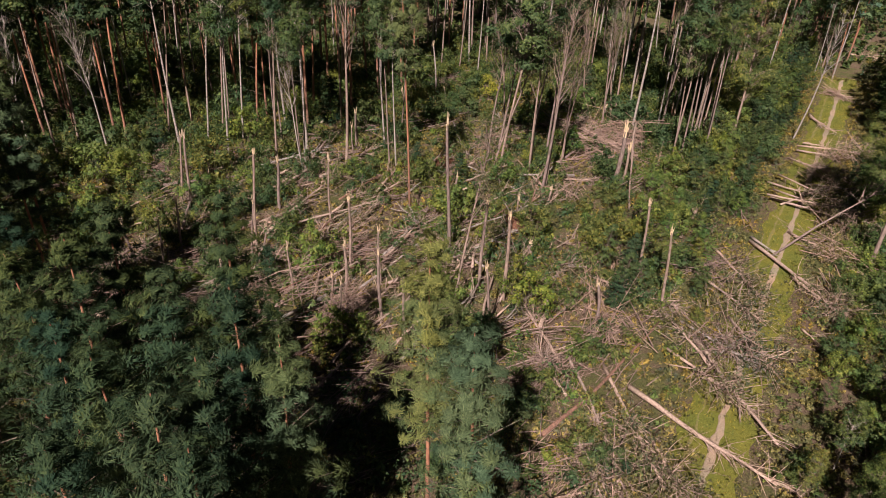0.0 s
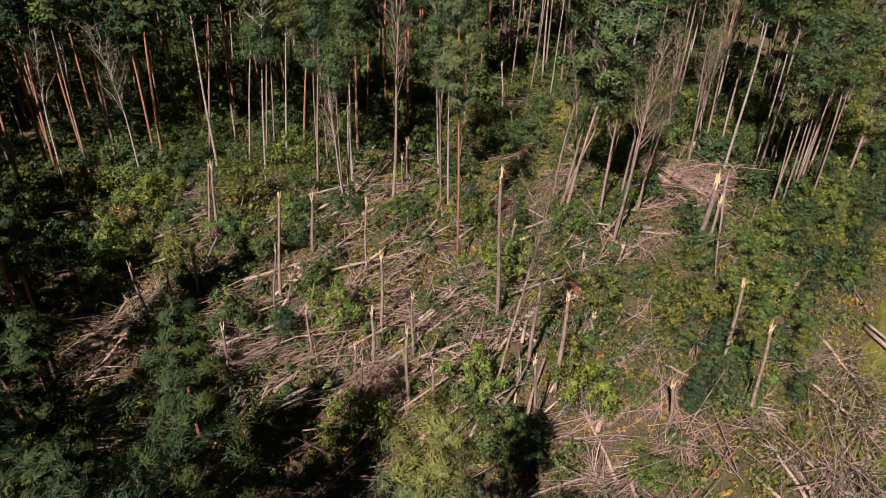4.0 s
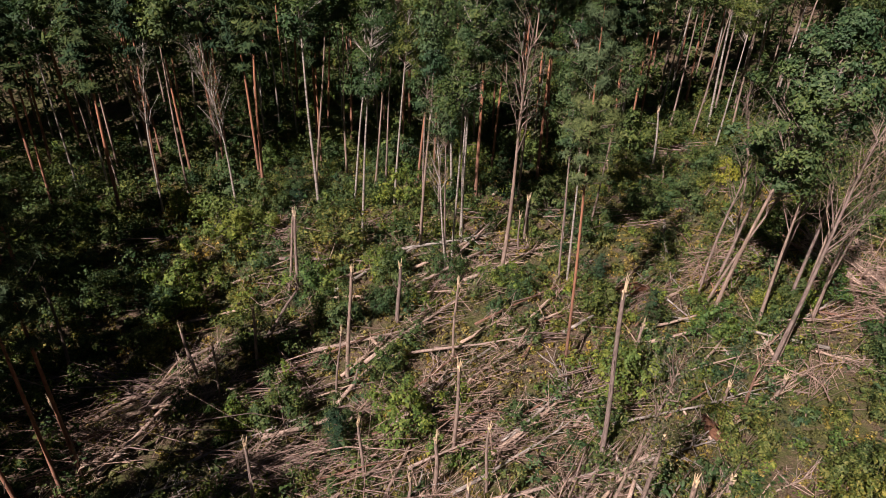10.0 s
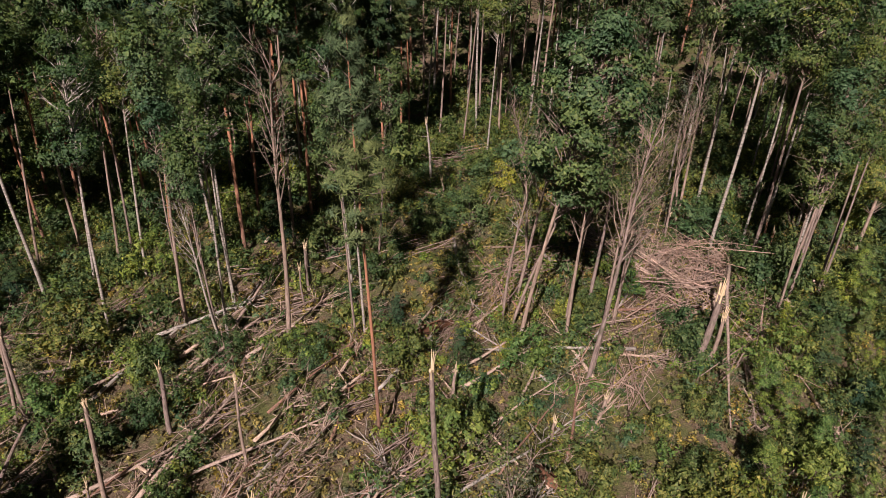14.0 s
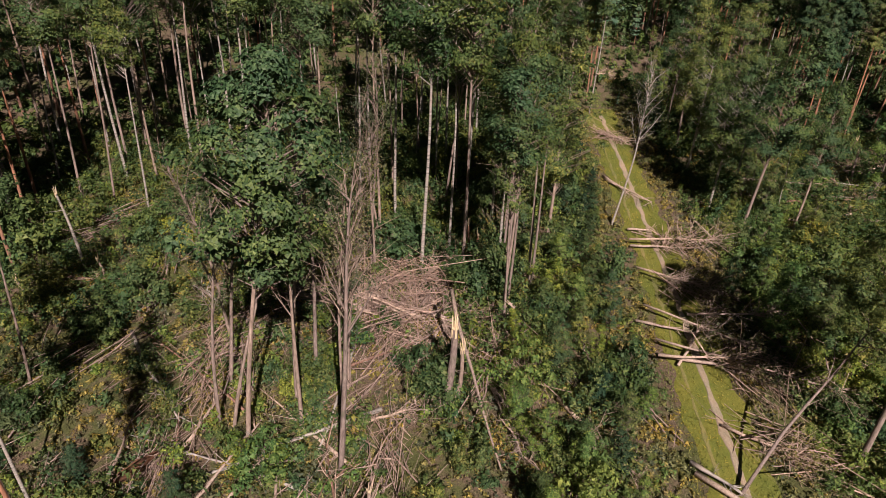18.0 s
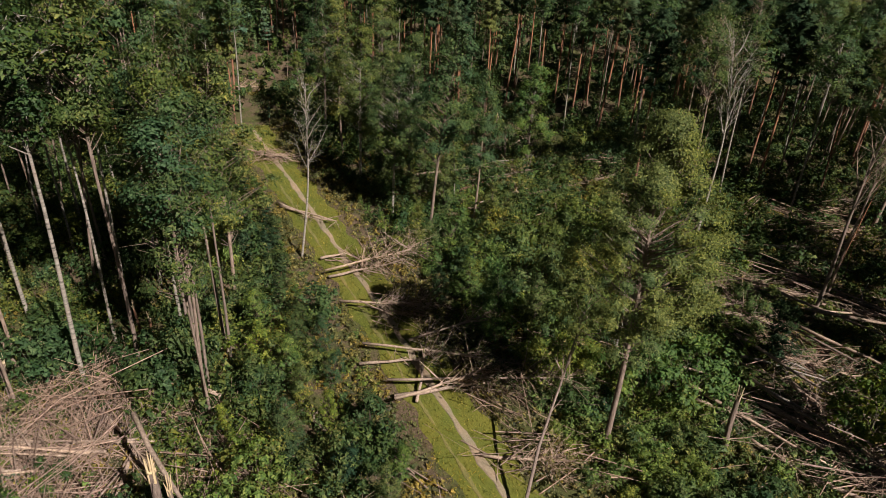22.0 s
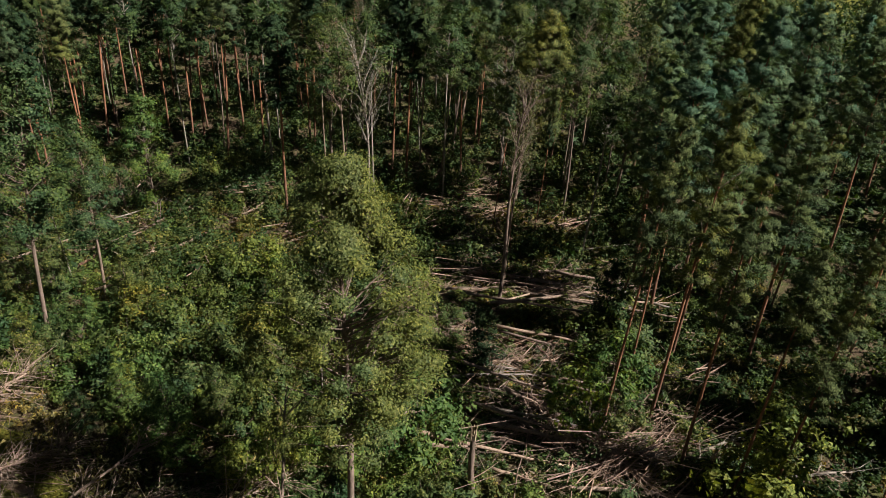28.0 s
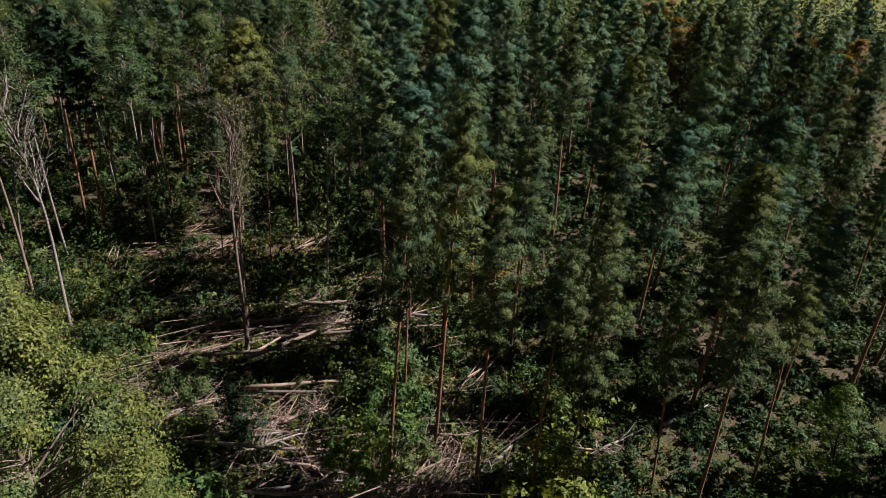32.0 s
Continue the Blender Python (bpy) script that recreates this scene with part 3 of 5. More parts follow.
KINDS = {
    "pine_near": (3, 18.0, lambda i: pine_tree(18, (0.42, 0.36, 0.46)[i], (2.1, 2.3, 1.9)[i], None, -0.05, 13, 300, 0.13, lean=(0.2, -0.3, 0.2)[i], ratio=0.16)),
    # the same pines as pine_near, with shade put in by darker needles
    "pine_shade": (3, 18.0, lambda i: pine_tree(18, (0.36, 0.3, 0.42)[i], (2.3, 2.5, 2.1)[i], M_SHADENEEDLE, -0.05, 13, 260, 0.13, "pine_tree", "dense dark green pine crown at the clearing's corner, toned down as in shade", lean=(0.2, -0.3, 0.1)[i], ratio=0.18)),
    "pine": (4, 19.0, lambda i: pine_tree(19, (0.56, 0.64, 0.50, 0.6)[i], (2.0, 1.8, 2.2, 1.7)[i], None, -0.05, 11, 190, 0.15, lean=(0.3, -0.4, 0.2, 0.5)[i], ratio=0.18)),
    "pine_deep": (4, 17.0, lambda i: pine_tree(17, (0.42, 0.5, 0.36, 0.45)[i], (2.2, 2.0, 2.4, 2.1)[i], (M_SPRUCE, M_NEEDLE, M_SPRUCE, M_SPRUCE)[i], 0.0, 13, 190, 0.16, "conifer_tree", "dense dark conifer with crown reaching far down its stem", 4, ratio=0.2, group="conifers of the dense stand")),
    "pine_far": (4, 18.0, lambda i: pine_tree(18, (0.38, 0.46, 0.34, 0.42)[i], (2.4, 2.1, 2.5, 2.2)[i], (M_SPRUCE, M_NEEDLE, M_SPRUCE, M_SPRUCE)[i], 0.0, 11, 78, 0.24, "conifer_tree", "dark conifer deep in the dense stand", 2, ratio=0.26, group="conifers of the dense stand")),
    # pine_far again, the dim forest's shade put into its needle colour
    "pine_dim": (2, 18.0, lambda i: pine_tree(18, (0.58, 0.66)[i], (1.9, 1.7)[i], M_SHADENEEDLE, 0.0, 10, 72, 0.24, "conifer_tree", "dark conifer among the birches, needles darkened as in shade", 3, ratio=0.26, group="conifers of the dense stand")),
    "birch": (4, 18.0, lambda i: broad_tree(18, (0.7, 0.74, 0.66, 0.71)[i], (1.5, 1.3, 1.8, 1.4)[i], (M_BIRCHLEAF, M_OAKTOP, M_SHADELEAF, M_OAKTOP)[i], (M_BIRCH, M_ASPEN, M_BIRCH, M_ASPEN)[i], clumps=56, per=62, size=0.082, radius=0.085, bend=(0.5, -0.6, 0.3, -0.3)[i], gap=0.72)),
    "birch_far": (4, 18.0, lambda i: broad_tree(18, (0.72, 0.68, 0.77, 0.7)[i], (1.5, 1.8, 1.3, 1.6)[i], (M_SHADELEAF, M_BIRCHLEAF, M_OAKTOP, M_SHADELEAF)[i], (M_BIRCH, M_ASPEN, M_ASPEN, M_BIRCH)[i], clumps=36, per=52, size=0.125, radius=0.085, gap=0.8, bend=(0.5, -0.6, 0.3, 0.7)[i],
                                                 name="forest_birch", label="slender birch in the standing forest, pale trunk, thin crown")),
    "slim": (3, 18.0, lambda i: broad_tree(18, (0.64, 0.6, 0.67)[i], (2.0, 2.3, 1.8)[i], M_BIRCHLEAF, M_ASPEN, 70, 54, 0.085, "slender_tree", "slender grey-stemmed tree with high green crown beside the ride", "broadleaf tree", 0.9, 0.1, (0.4, -0.5, 0.3)[i], 0.75, 16)),
    "birch_full": (3, 17.0, lambda i: broad_tree(17, (0.36, 0.3, 0.42)[i], (2.5, 2.8, 2.3)[i], (M_BIRCHLEAF, M_LEAF, M_OAKTOP)[i], (M_BIRCH, M_ASPEN, M_ASPEN)[i], 120, 80, 0.09, "birch_tree", "full-crowned birch beside the grass ride", "birch tree", 0.9, 0.13, 0.4, 0.78, 20)),
    "aspen": (2, 18.0, lambda i: broad_tree(18, 0.40, (2.9, 2.5)[i], M_ASPENLEAF, M_ASPEN, 240, (290, 110)[i], (0.045, 0.09)[i], "aspen_tree", "full-crowned green aspen standing alone", "aspen tree", 0.85, 0.15, 0.3, 0.6, 34)),
    "young": (4, 10.0, lambda i: broad_tree(10, 0.12, (2.1, 1.8, 2.4, 2.0)[i], (M_YOUNG, M_LEAF, M_YOUNG, M_OAKTOP)[i], M_DARKBARK, 80, 62, 0.095, "young_tree", "bushy young broadleaf tree with bright green leaves", "young tree", 0.8, 0.08, 0.2, 0.68, 16)),
    "oak": (1, 18.0, lambda i: broad_tree(18, 0.52, 3.2, M_OAKTOP, M_ASPEN, 150, 95, 0.095, "oak_tree", "spreading dark green crown on a grey leaning trunk", "broadleaf tree", 0.9, 0.11, 1.2, 0.72, 26)),
    "rust": (2, 14.0, lambda i: broad_tree(14, 0.15, (3.4, 3.0)[i], M_RUST, M_DARKBARK, 80, 60, 0.17, "rust_tree", "broadleaf tree with rusty orange-brown foliage", "broadleaf tree", 0.8, 0.15, 0.2, 0.95)),
    "bare": (4, 16.0, lambda i: bare_tree(16, (0.12, 0.10, 0.11, 0.13)[i], M_ASPEN, (14, 34, 20, 8)[i], limbs=18, lean=(0.9, -0.5, 0.4, -0.8)[i])),
    "white": (2, 15.0, lambda i: bare_tree(15, 0.10, M_BIRCH, 24, "leaning_birch", "thin white leaning birch with few leaves", 22, (0.8, -0.6)[i])),
    "shrub": (6, 3.4, lambda i: shrub(3.4, (1.5, 1.9, 1.3, 1.7, 1.4, 1.6)[i], (M_LEAF, M_YOUNG, M_OAKTOP, M_BIRCHLEAF, M_FRESH, M_LEAF)[i], 1500, 0.085, stems=8)),
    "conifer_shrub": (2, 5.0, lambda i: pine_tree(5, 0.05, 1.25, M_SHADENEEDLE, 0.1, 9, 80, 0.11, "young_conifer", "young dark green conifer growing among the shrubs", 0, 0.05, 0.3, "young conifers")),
}
TALLY = {}


def tree(kind, x, y, h, lx=0.0, ly=0.0, turn=None, wide=1.0, label=""):
    """A plant of a kind at x, y, h metres tall; lx, ly: how far its top leans."""
    n, h0, build = KINDS[kind]
    i = TALLY.get(kind, 0)
    TALLY[kind] = i + 1
    v = i % n
    turn = rng.uniform(0, 6.28) if turn is None else turn
    q = Vector((0, 0, 1)).rotation_difference(Vector((lx, ly, h)))
    s = h / h0
    m = Matrix.Translation((x, y, gz(x, y))) @ q.to_matrix().to_4x4() @ Matrix.Rotation(turn, 4, "Z") @ Matrix.Diagonal((s * wide, s * wide, s, 1))
    return tagged(place((kind, v), lambda: build(v), m), label)


# ---------------------------------------------------------------- broken and fallen trees
def snag(x, y, h, lx=0.0, ly=0.0, r=0.17, kind="aspen", split=1.0):
    """A broken-off stem with a splintered pale top."""
    mat = {"aspen": M_ASPEN, "pine": M_PINE, "birch": M_BIRCH, "dark": M_DARKBARK}[kind]
    ob = root("broken_trunk", {"aspen": "grey broken-off tree trunk with pale splintered top", "pine": "orange-barked pine trunk snapped off, splintered top",
                               "birch": "white birch trunk snapped off with splintered top", "dark": "dark broken tree trunk with splintered top"}[kind], "broken trunk", "broken trunks of the clearing")
    ob.location = (x, y, gz(x, y))
    r *= 0.86
    k = np.linspace(0, 1, 6)
    line = np.column_stack([lx * k + 0.06 * np.sin(k * 5 + x), ly * k + 0.06 * np.sin(k * 4 + y), h * k])
    g = Geo()
    tube(g, np.vstack([[(0, 0, -0.4)], line]), np.concatenate([[r * 1.1], r * 0.85 * (1.1 - 0.35 * k)]), 8, rough=0.06)
    part("trunk", g, mat, ob, smooth=True)
    gs = Geo()
    top = line[-1]
    rt = r * 0.80
    tube(gs, [top - (0, 0, 0.05), top + (0, 0, 0.06)], [rt * 0.96, rt * 0.85], 8, True, 0.1)
    for i in range(7):
        w = rng.uniform(0, 6.28)
        p = top + np.array((math.cos(w), math.sin(w), 0)) * rt * rng.uniform(0.35, 0.85) - (0, 0, 0.25 * split)
        ln = rng.uniform(0.25, 0.9) * split
        tube(gs, [p, p + (0.03 * math.cos(w), 0.03 * math.sin(w), ln * 0.6), p + (0.09 * math.cos(w), 0.09 * math.sin(w), ln)], [rt * 0.34, rt * 0.26, 0.012], 4)
    part("splintered_top", gs, M_RAW, ob, "pale raw split wood", kind="stuff")
    if h > 4:
        gb = Geo()
        n = int(h * 1.2)
        z = rng.uniform(0.3, 0.97, n)
        p = np.column_stack([np.interp(z, k, line[:, 0]), np.interp(z, k, line[:, 1]), z * h])
        sticks(gb, p, p + rng.normal(size=(n, 3)) * (0.45, 0.45, 0.25), np.full(n, 0.022))
        part("stubwork", gb, mat, ob, kind="stuff")
    return ob


def fallen(x0, y0, x1, y1, r=0.16, kind="log", z0=0.3, z1=0.6, limbs=26, leafy=0, spread=1.0):
    """A fallen tree from its foot to its top, lying on other wood, with limbs towards the top and maybe wilting leaves."""
    mat = {"log": M_LOG, "pine": M_PINE, "birch": M_BIRCH, "aspen": M_ASPEN}[kind]
    what = {"log": "weathered grey-brown fallen tree trunk", "pine": "fallen pine trunk with reddish bark", "birch": "white fallen birch trunk", "aspen": "grey fallen tree trunk"}[kind]
    ob = root("fallen_tree", what + (", wilting leafy branches" if leafy else " with bare broken limbs" if limbs else " lying on brush"), "fallen tree", "wind-thrown trees")
    r *= 0.8
    a, b = np.array((x0, y0, gz(x0, y0) + z0)), np.array((x1, y1, gz(x1, y1) + z1))
    ob.location = a
    d = b - a
    ln = np.linalg.norm(d)
    n = max(5, int(ln / 1.6))
    k = np.linspace(0, 1, n)
    side = unit(np.cross(d, (0, 0, 1))[None])[0]
    line = d * k[:, None] + side * (0.02 * ln * np.sin(k * 3.1 + x0))[:, None] + side * (0.05 * np.sin(k * 11 + y0))[:, None]
    gg = ground_z(a[0] + line[:, 0], a[1] + line[:, 1]) - a[2]
    line[:, 2] = np.maximum(line[:, 2], gg + r * 0.6)
    g = Geo()
    tube(g, line, r * (1.1 - 0.72 * k), 8, True, 0.06)
    part("trunk", g, mat, ob, smooth=True)
    if limbs:
        gb = Geo()
        m = limbs
        t = rng.uniform(0.35, 1.0, m) ** 0.8
        p = np.column_stack([np.interp(t, k, line[:, i]) for i in range(3)])
        fan = rng.normal(size=(m, 3)) * (0.8, 0.8, 0.55) + d / ln * 0.9
        e = p + unit(fan) * (rng.uniform(0.6, 2.2, m) * spread)[:, None]
        e[:, 2] = np.maximum(e[:, 2], ground_z(a[0] + e[:, 0], a[1] + e[:, 1]) - a[2] + 0.05)
        for j in range(min(5, m // 3)):
            gm = Geo()
            tube(gm, [p[j], (p[j] + e[j]) / 2 + rng.normal(size=3) * 0.08, e[j]], [r * 0.36, r * 0.26, 0.012], 5)
            part("limb", gm, mat, ob, smooth=True)
        f = np.repeat(p + (e - p) * rng.uniform(0.4, 0.9, (m, 1)), 2, 0)
        e2 = f + rng.normal(size=(2 * m, 3)) * 0.38 * spread + d / ln * 0.3
        e2[:, 2] = np.maximum(e2[:, 2], ground_z(a[0] + e2[:, 0], a[1] + e2[:, 1]) - a[2] + 0.04)
        sticks(gb, np.vstack([p, f]), np.vstack([e, e2]), np.concatenate([np.full(m, 0.032), np.full(2 * m, 0.014)]))
        part("top_brush", gb, M_LOG if kind != "birch" else M_BIRCH, ob, kind="stuff")
        if leafy:
            gl = Geo()
            pick = np.vstack([e, e2])[rng.integers(0, 3 * m, leafy)]
            c = pick + rng.normal(size=(leafy, 3)) * (0.33, 0.33, 0.2)
            c[:, 2] = np.maximum(c[:, 2], ground_z(a[0] + c[:, 0], a[1] + c[:, 1]) - a[2] + 0.05)
            leaves(gl, c, rng.uniform(0.07, 0.16, leafy), 0.4, 0.55)
            part("wilted_foliage", gl, M_WILT, ob, "dull wilting leaves")
    return ob


def brush_pile(x, y, radius, n, height=1.2, aim=None, mat=None):
    """Broken limbs heaped together."""
    n = max(36, int(n * 0.6))
    w, q = rng.uniform(0, 6.28, n), np.sqrt(rng.random(n)) * radius
    uneven = 0.75 + 0.3 * np.sin(2 * w + x) + 0.2 * np.sin(5 * w + y)
    c = np.column_stack([x + q * uneven * np.cos(w), y + q * uneven * np.sin(w)])
    lift = height * (1 - (q / radius) ** 2) * rng.random(n)
    ang = (1.0 if x < 30 else -1.4) + rng.normal() * 0.3 + rng.normal(size=n) * 0.5 if aim is None else aim + rng.normal(size=n) * 0.95
    half = rng.uniform(0.35, 1.15, n) ** 2 * (1.2 + 0.75 * radius)
    d = np.column_stack([np.cos(ang), np.sin(ang), rng.normal(size=n) * 0.28]) * half[:, None]
    p = np.column_stack([c, ground_z(c[:, 0], c[:, 1]) + lift + 0.1])
    a, b = p - d, p + d
    for e in (a, b):
        e[:, 2] = np.maximum(e[:, 2], ground_z(e[:, 0], e[:, 1]) + 0.02)
    g = Geo()
    o = np.array((x, y, gz(x, y)))
    sticks(g, a - o, b - o, 0.011 + 0.048 * rng.random(n) ** 2, 0.1)
    ob = new("brush_pile", g.mesh("brush_pile", mat or M_TWIG))
    ob.location = o
    return tagged(ob, "heap of bare grey-brown broken branches", "brush pile", "brush piles", "stuff")


def root_plate(x, y, w, turn, tilt=70):
    """Torn-up disc of earth and roots of a wind-thrown tree, standing on edge."""
    ob = root("root_plate", "torn-up root plate of reddish soil and broken roots", "root plate", "root plates of the clearing")
    ob.matrix_basis = Matrix.Translation((x, y, gz(x, y) + w * 0.42)) @ Matrix.Rotation(turn, 4, "Z") @ Matrix.Rotation(radians(tilt), 4, "Y")
    g = Geo()
    na, nr = 18, 5
    v = []
    for side in (1, -1):
        for i in range(nr):
            k = (i + 0.02) / (nr - 1)
            for j in range(na):
                a = j * 2 * math.pi / na
                r = w * 0.55 * k * (1 + 0.16 * math.sin(3 * a + x) + 0.1 * math.sin(7 * a + y))
                v.append((r * math.cos(a) * 0.85, r * math.sin(a), side * (0.16 + 0.22 * (1 - k * k)) * (0.6 if side > 0 else 1.0) * (1 - 0.7 * k) + rng.normal() * 0.035))
    q = [((s * nr + i) * na + j, (s * nr + i) * na + (j + 1) % na, (s * nr + i + 1) * na + (j + 1) % na, (s * nr + i + 1) * na + j) for s in (0, 1) for i in range(nr - 1) for j in range(na)]
    q += [((nr - 1) * na + j, (nr - 1) * na + (j + 1) % na, (2 * nr - 1) * na + (j + 1) % na, (2 * nr - 1) * na + j) for j in range(na)]
    g.add(v, q)
    part("soil", g, M_SOIL, ob, smooth=True)
    gr = Geo()
    n = 46
    a, k = rng.uniform(0, 6.28, n), rng.uniform(0.1, 0.5, n)
    p = np.column_stack([np.cos(a) * k * w, np.sin(a) * k * w, rng.uniform(-0.1, 0.15, n)])
    e = p + np.column_stack([np.cos(a), np.sin(a), rng.normal(size=n) * 0.5]) * rng.uniform(0.2, 0.55, (n, 1)) * w * 0.5
    sticks(gr, p, e, rng.uniform(0.015, 0.05, n), 0.15)
    part("rootwork", gr, M_TWIG, ob, kind="stuff")
    return ob

# broken trunks standing in the main clearing
snag(-23.7, 56.1, 7.2, 0.48, 0.10)
snag(-24.6, 45.7, 4.2, -0.27, -0.06, r=0.15)
snag(-21.7, 48.3, 4.7, 0.07, 0.01, r=0.14)
snag(-21.7, 44.3, 5.5, 0.25, 0.05, r=0.1,kind="dark")
snag(-16.0, 49.8, 8.7, 0.65, 0.14)
snag(-15.4, 56.2, 5.1, 0.22, 0.05, r=0.2)
snag(-10.3, 54.0, 6.4, 0.10, 0.02, r=0.12)
snag(-7.5, 47.0, 6.4, 0.07, 0.01, r=0.16)
snag(-11.5, 43.3, 4.1, -0.09, -0.02, r=0.12)
snag(-15.1, 38.4, 6.1, 0.18, 0.04, r=0.13)
snag(-7.4, 43.8, 4.3, 0.01, 0.00, r=0.17)
snag(-4.9, 44.9, 5.0, -0.05, -0.01, r=0.12)
snag(-4.4, 40.5, 5.6, -0.12, -0.03, r=0.16)
snag(-2.5, 38.9, 4.6, -0.23, -0.05, r=0.14)
snag(-8.3, 42.3, 2.6, 0.07, 0.01, r=0.12)
snag(0.5, 49.8, 11.7, -0.51, -0.11, r=0.19,split=1.6)
snag(3.0, 45.1, 7.7, 0.12, 0.03, r=0.17)
snag(4.8, 43.0, 7.7, -0.08, -0.02, r=0.2,split=1.3)
snag(3.7, 39.2, 5.9, -0.71, -0.16, r=0.13)
snag(11.8, 41.2, 3.4, -0.41, -0.17, r=0.18)
snag(17.2, 43.4, 7.1, -0.86, -0.64, r=0.15)
snag(16.6, 48.4, 6.4, -0.40, -0.09, r=0.16)
snag(0.9, 60.0, 2.2, 0.26, 0.14, r=0.16)
snag(-9.9, 69.8, 4.7, -0.08, -0.02, r=0.16)
snag(-1.6, 88.9, 7.0, -0.64, -0.14, r=0.15,kind="birch")
snag(7.4, 49.8, 1.3, 0.04, 0.01, r=0.28,split=0.8)
snag(9.9, 58.5, 2.1, 0.08, 0.02, r=0.18)
snag(-7.4, 39.8, 3.4, 0.33, 0.07, r=0.1,kind="dark")
snag(6.7, 56.6, 2.1, 0.18, 0.04, r=0.15)
snag(-15.1, 49.0, 2.3, 0.27, 0.13, r=0.12)
snag(-15.9, 48.2, 5.3, 0.49, 0.10, r=0.1)
snag(19.3, 87.7, 1.5, -0.07, -0.02, r=0.13)
snag(17.5, 64.3, 6.1, 0.16, -0.10, r=0.34,split=2.6)
snag(18.3, 64.4, 4.2, 0.09, -0.06, r=0.2,split=1.5)
snag(26.3, 76.5, 3.6, -0.06, 0.04, r=0.14,kind="pine")
snag(71.1, 75.4, 3.6, -0.43, 0.31, r=0.17)
snag(29.2, 86.8, 2.6, 0.09, -0.06, r=0.13)
snag(21.4, 82.5, 2.1, 0.08, -0.06, r=0.12)
snag(19.0, 81.0, 2.6, 0.31, -0.21, r=0.14)
snag(-32.3, 43.1, 7.5, 0.10, 0.04, r=0.14,kind="dark")
snag(-26.0, 37.5, 5.3, -0.08, -0.03, r=0.16,kind="dark")
snag(-20.3, 52.6, 1.1, 0.08, 0.03, r=0.2)
snag(40.0, 43.8, 4.5, -0.01, 0.31, r=0.24,split=1.3)
snag(43.3, 52.1, 3.7, 0.00, -0.10, r=0.12,kind="birch")
snag(41.7, 30.7, 2.1, -0.01, 0.25, r=0.18,kind="dark")
snag(79.6, 81.7, 1.9, 0.01, -0.23, r=0.15)
snag(41.9, 51.3, 0.6, 0.00, -0.08, r=0.2)
snag(-9.7, 70.3, 4.6, -0.29, -0.06, r=0.12)
snag(-6.0, 87.5, 1.4, -0.16, -0.04, r=0.15)
snag(-0.4, 87.0, 2.0, -0.20, -0.04, r=0.14)
snag(18.9, 87.0, 1.5, -0.18, -0.04, r=0.14)
snag(28.9, 103.8, 2.4, -0.28, -0.13, r=0.13)
snag(27.0, 78.8, 3.5, -0.42, -0.13, r=0.13,kind="pine")
snag(-24.8, 56.6, 7.1, 1.11, 0.22, r=0.15)
snag(-10.2, 69.0, 3.4, -0.09, -0.02, r=0.1)

# standing trees round and in the main clearing
tree("white", -34.0, 63.3, 15.4, -0.48, -0.09)
tree("bare", -10.4, 64.9, 20.5, 1.16, 0.23)
tree("birch", -15.1, 68.2, 23.2, 0.33, 0.06)
tree("birch", -17.8, 65.7, 21.5, 1.27, 0.25)
tree("pine", -3.3, 57.1, 23.9, -0.68, -0.13, None,0.68)
tree("birch", -22.3, 63.9, 20.7, 1.73, 0.34)
tree("white", -14.5, 63.6, 12.9, -1.25, -0.24)
tree("birch", -25.6, 72.8, 20.5, 2.21, 0.43)
tree("pine", -35.6, 81.5, 20.0, 1.50, 0.29)
tree("pine", -16.7, 81.2, 21.0, 0.76, 0.15)
tree("pine", -42.6, 86.7, 19.6, 1.06, 0.21)
tree("birch", -42.4, 82.5, 19.5, 0.41, 0.08)
tree("birch", -31.2, 71.5, 21.4, 2.44, 0.48)
tree("birch", -26.6, 70.7, 20.0, 2.65, 0.52)
tree("birch", -25.4, 74.8, 19.5, 1.19, 0.23)
tree("birch", -22.9, 71.5, 19.7, 1.42, 0.28)
tree("pine", -22.3, 75.5, 19.5, 1.50, 0.29)
tree("birch", -13.7, 85.6, 18.7, 0.30, 0.06)
tree("birch", -7.0, 71.7, 19.6, -1.04, -0.20)
tree("birch", -5.5, 76.6, 16.5, 1.28, 0.25)
tree("bare", 5.1, 67.7, 16.2, 3.79, 0.74)
tree("bare", 9.0, 67.9, 17.9, 0.71, 0.14)
tree("bare", 9.7, 62.0, 18.8, 1.03, 0.20)
tree("bare", 12.4, 68.0, 15.1, 0.10, 0.02)
tree("bare", 18.9, 80.4, 16.9, 0.16, 0.03)
tree("bare", 20.4, 81.7, 14.0, -2.36, -0.46)
tree("birch", 3.9, 96.8, 19.1, 0.80, 0.16)
tree("birch", 1.3, 99.3, 20.2, 1.10, 0.21)
tree("birch", -3.1, 106.9, 19.8, 1.60, 0.31)
tree("birch", 6.4, 107.5, 19.8, 0.46, 0.09)
tree("birch", 32.9, 110.7, 19.9, -2.37, -0.46)
tree("birch", 31.9, 99.4, 19.5, -1.76, -0.34)
tree("birch", 14.9, 113.6, 19.9, -2.03, -0.40)
tree("bare", 17.3, 85.0, 12.9, -1.33, -0.26)
tree("bare", 6.7, 74.9, 14.6, -1.35, -0.26)
tree("bare", 10.1, 62.8, 16.6, 0.80, -0.53)
tree("bare", 4.4, 68.0, 15.3, 0.71, -0.46)
tree("bare", 8.7, 65.9, 15.4, 0.24, -0.16)
tree("birch", 24.7, 69.8, 18.7, 0.09, -0.06, None,1.2)
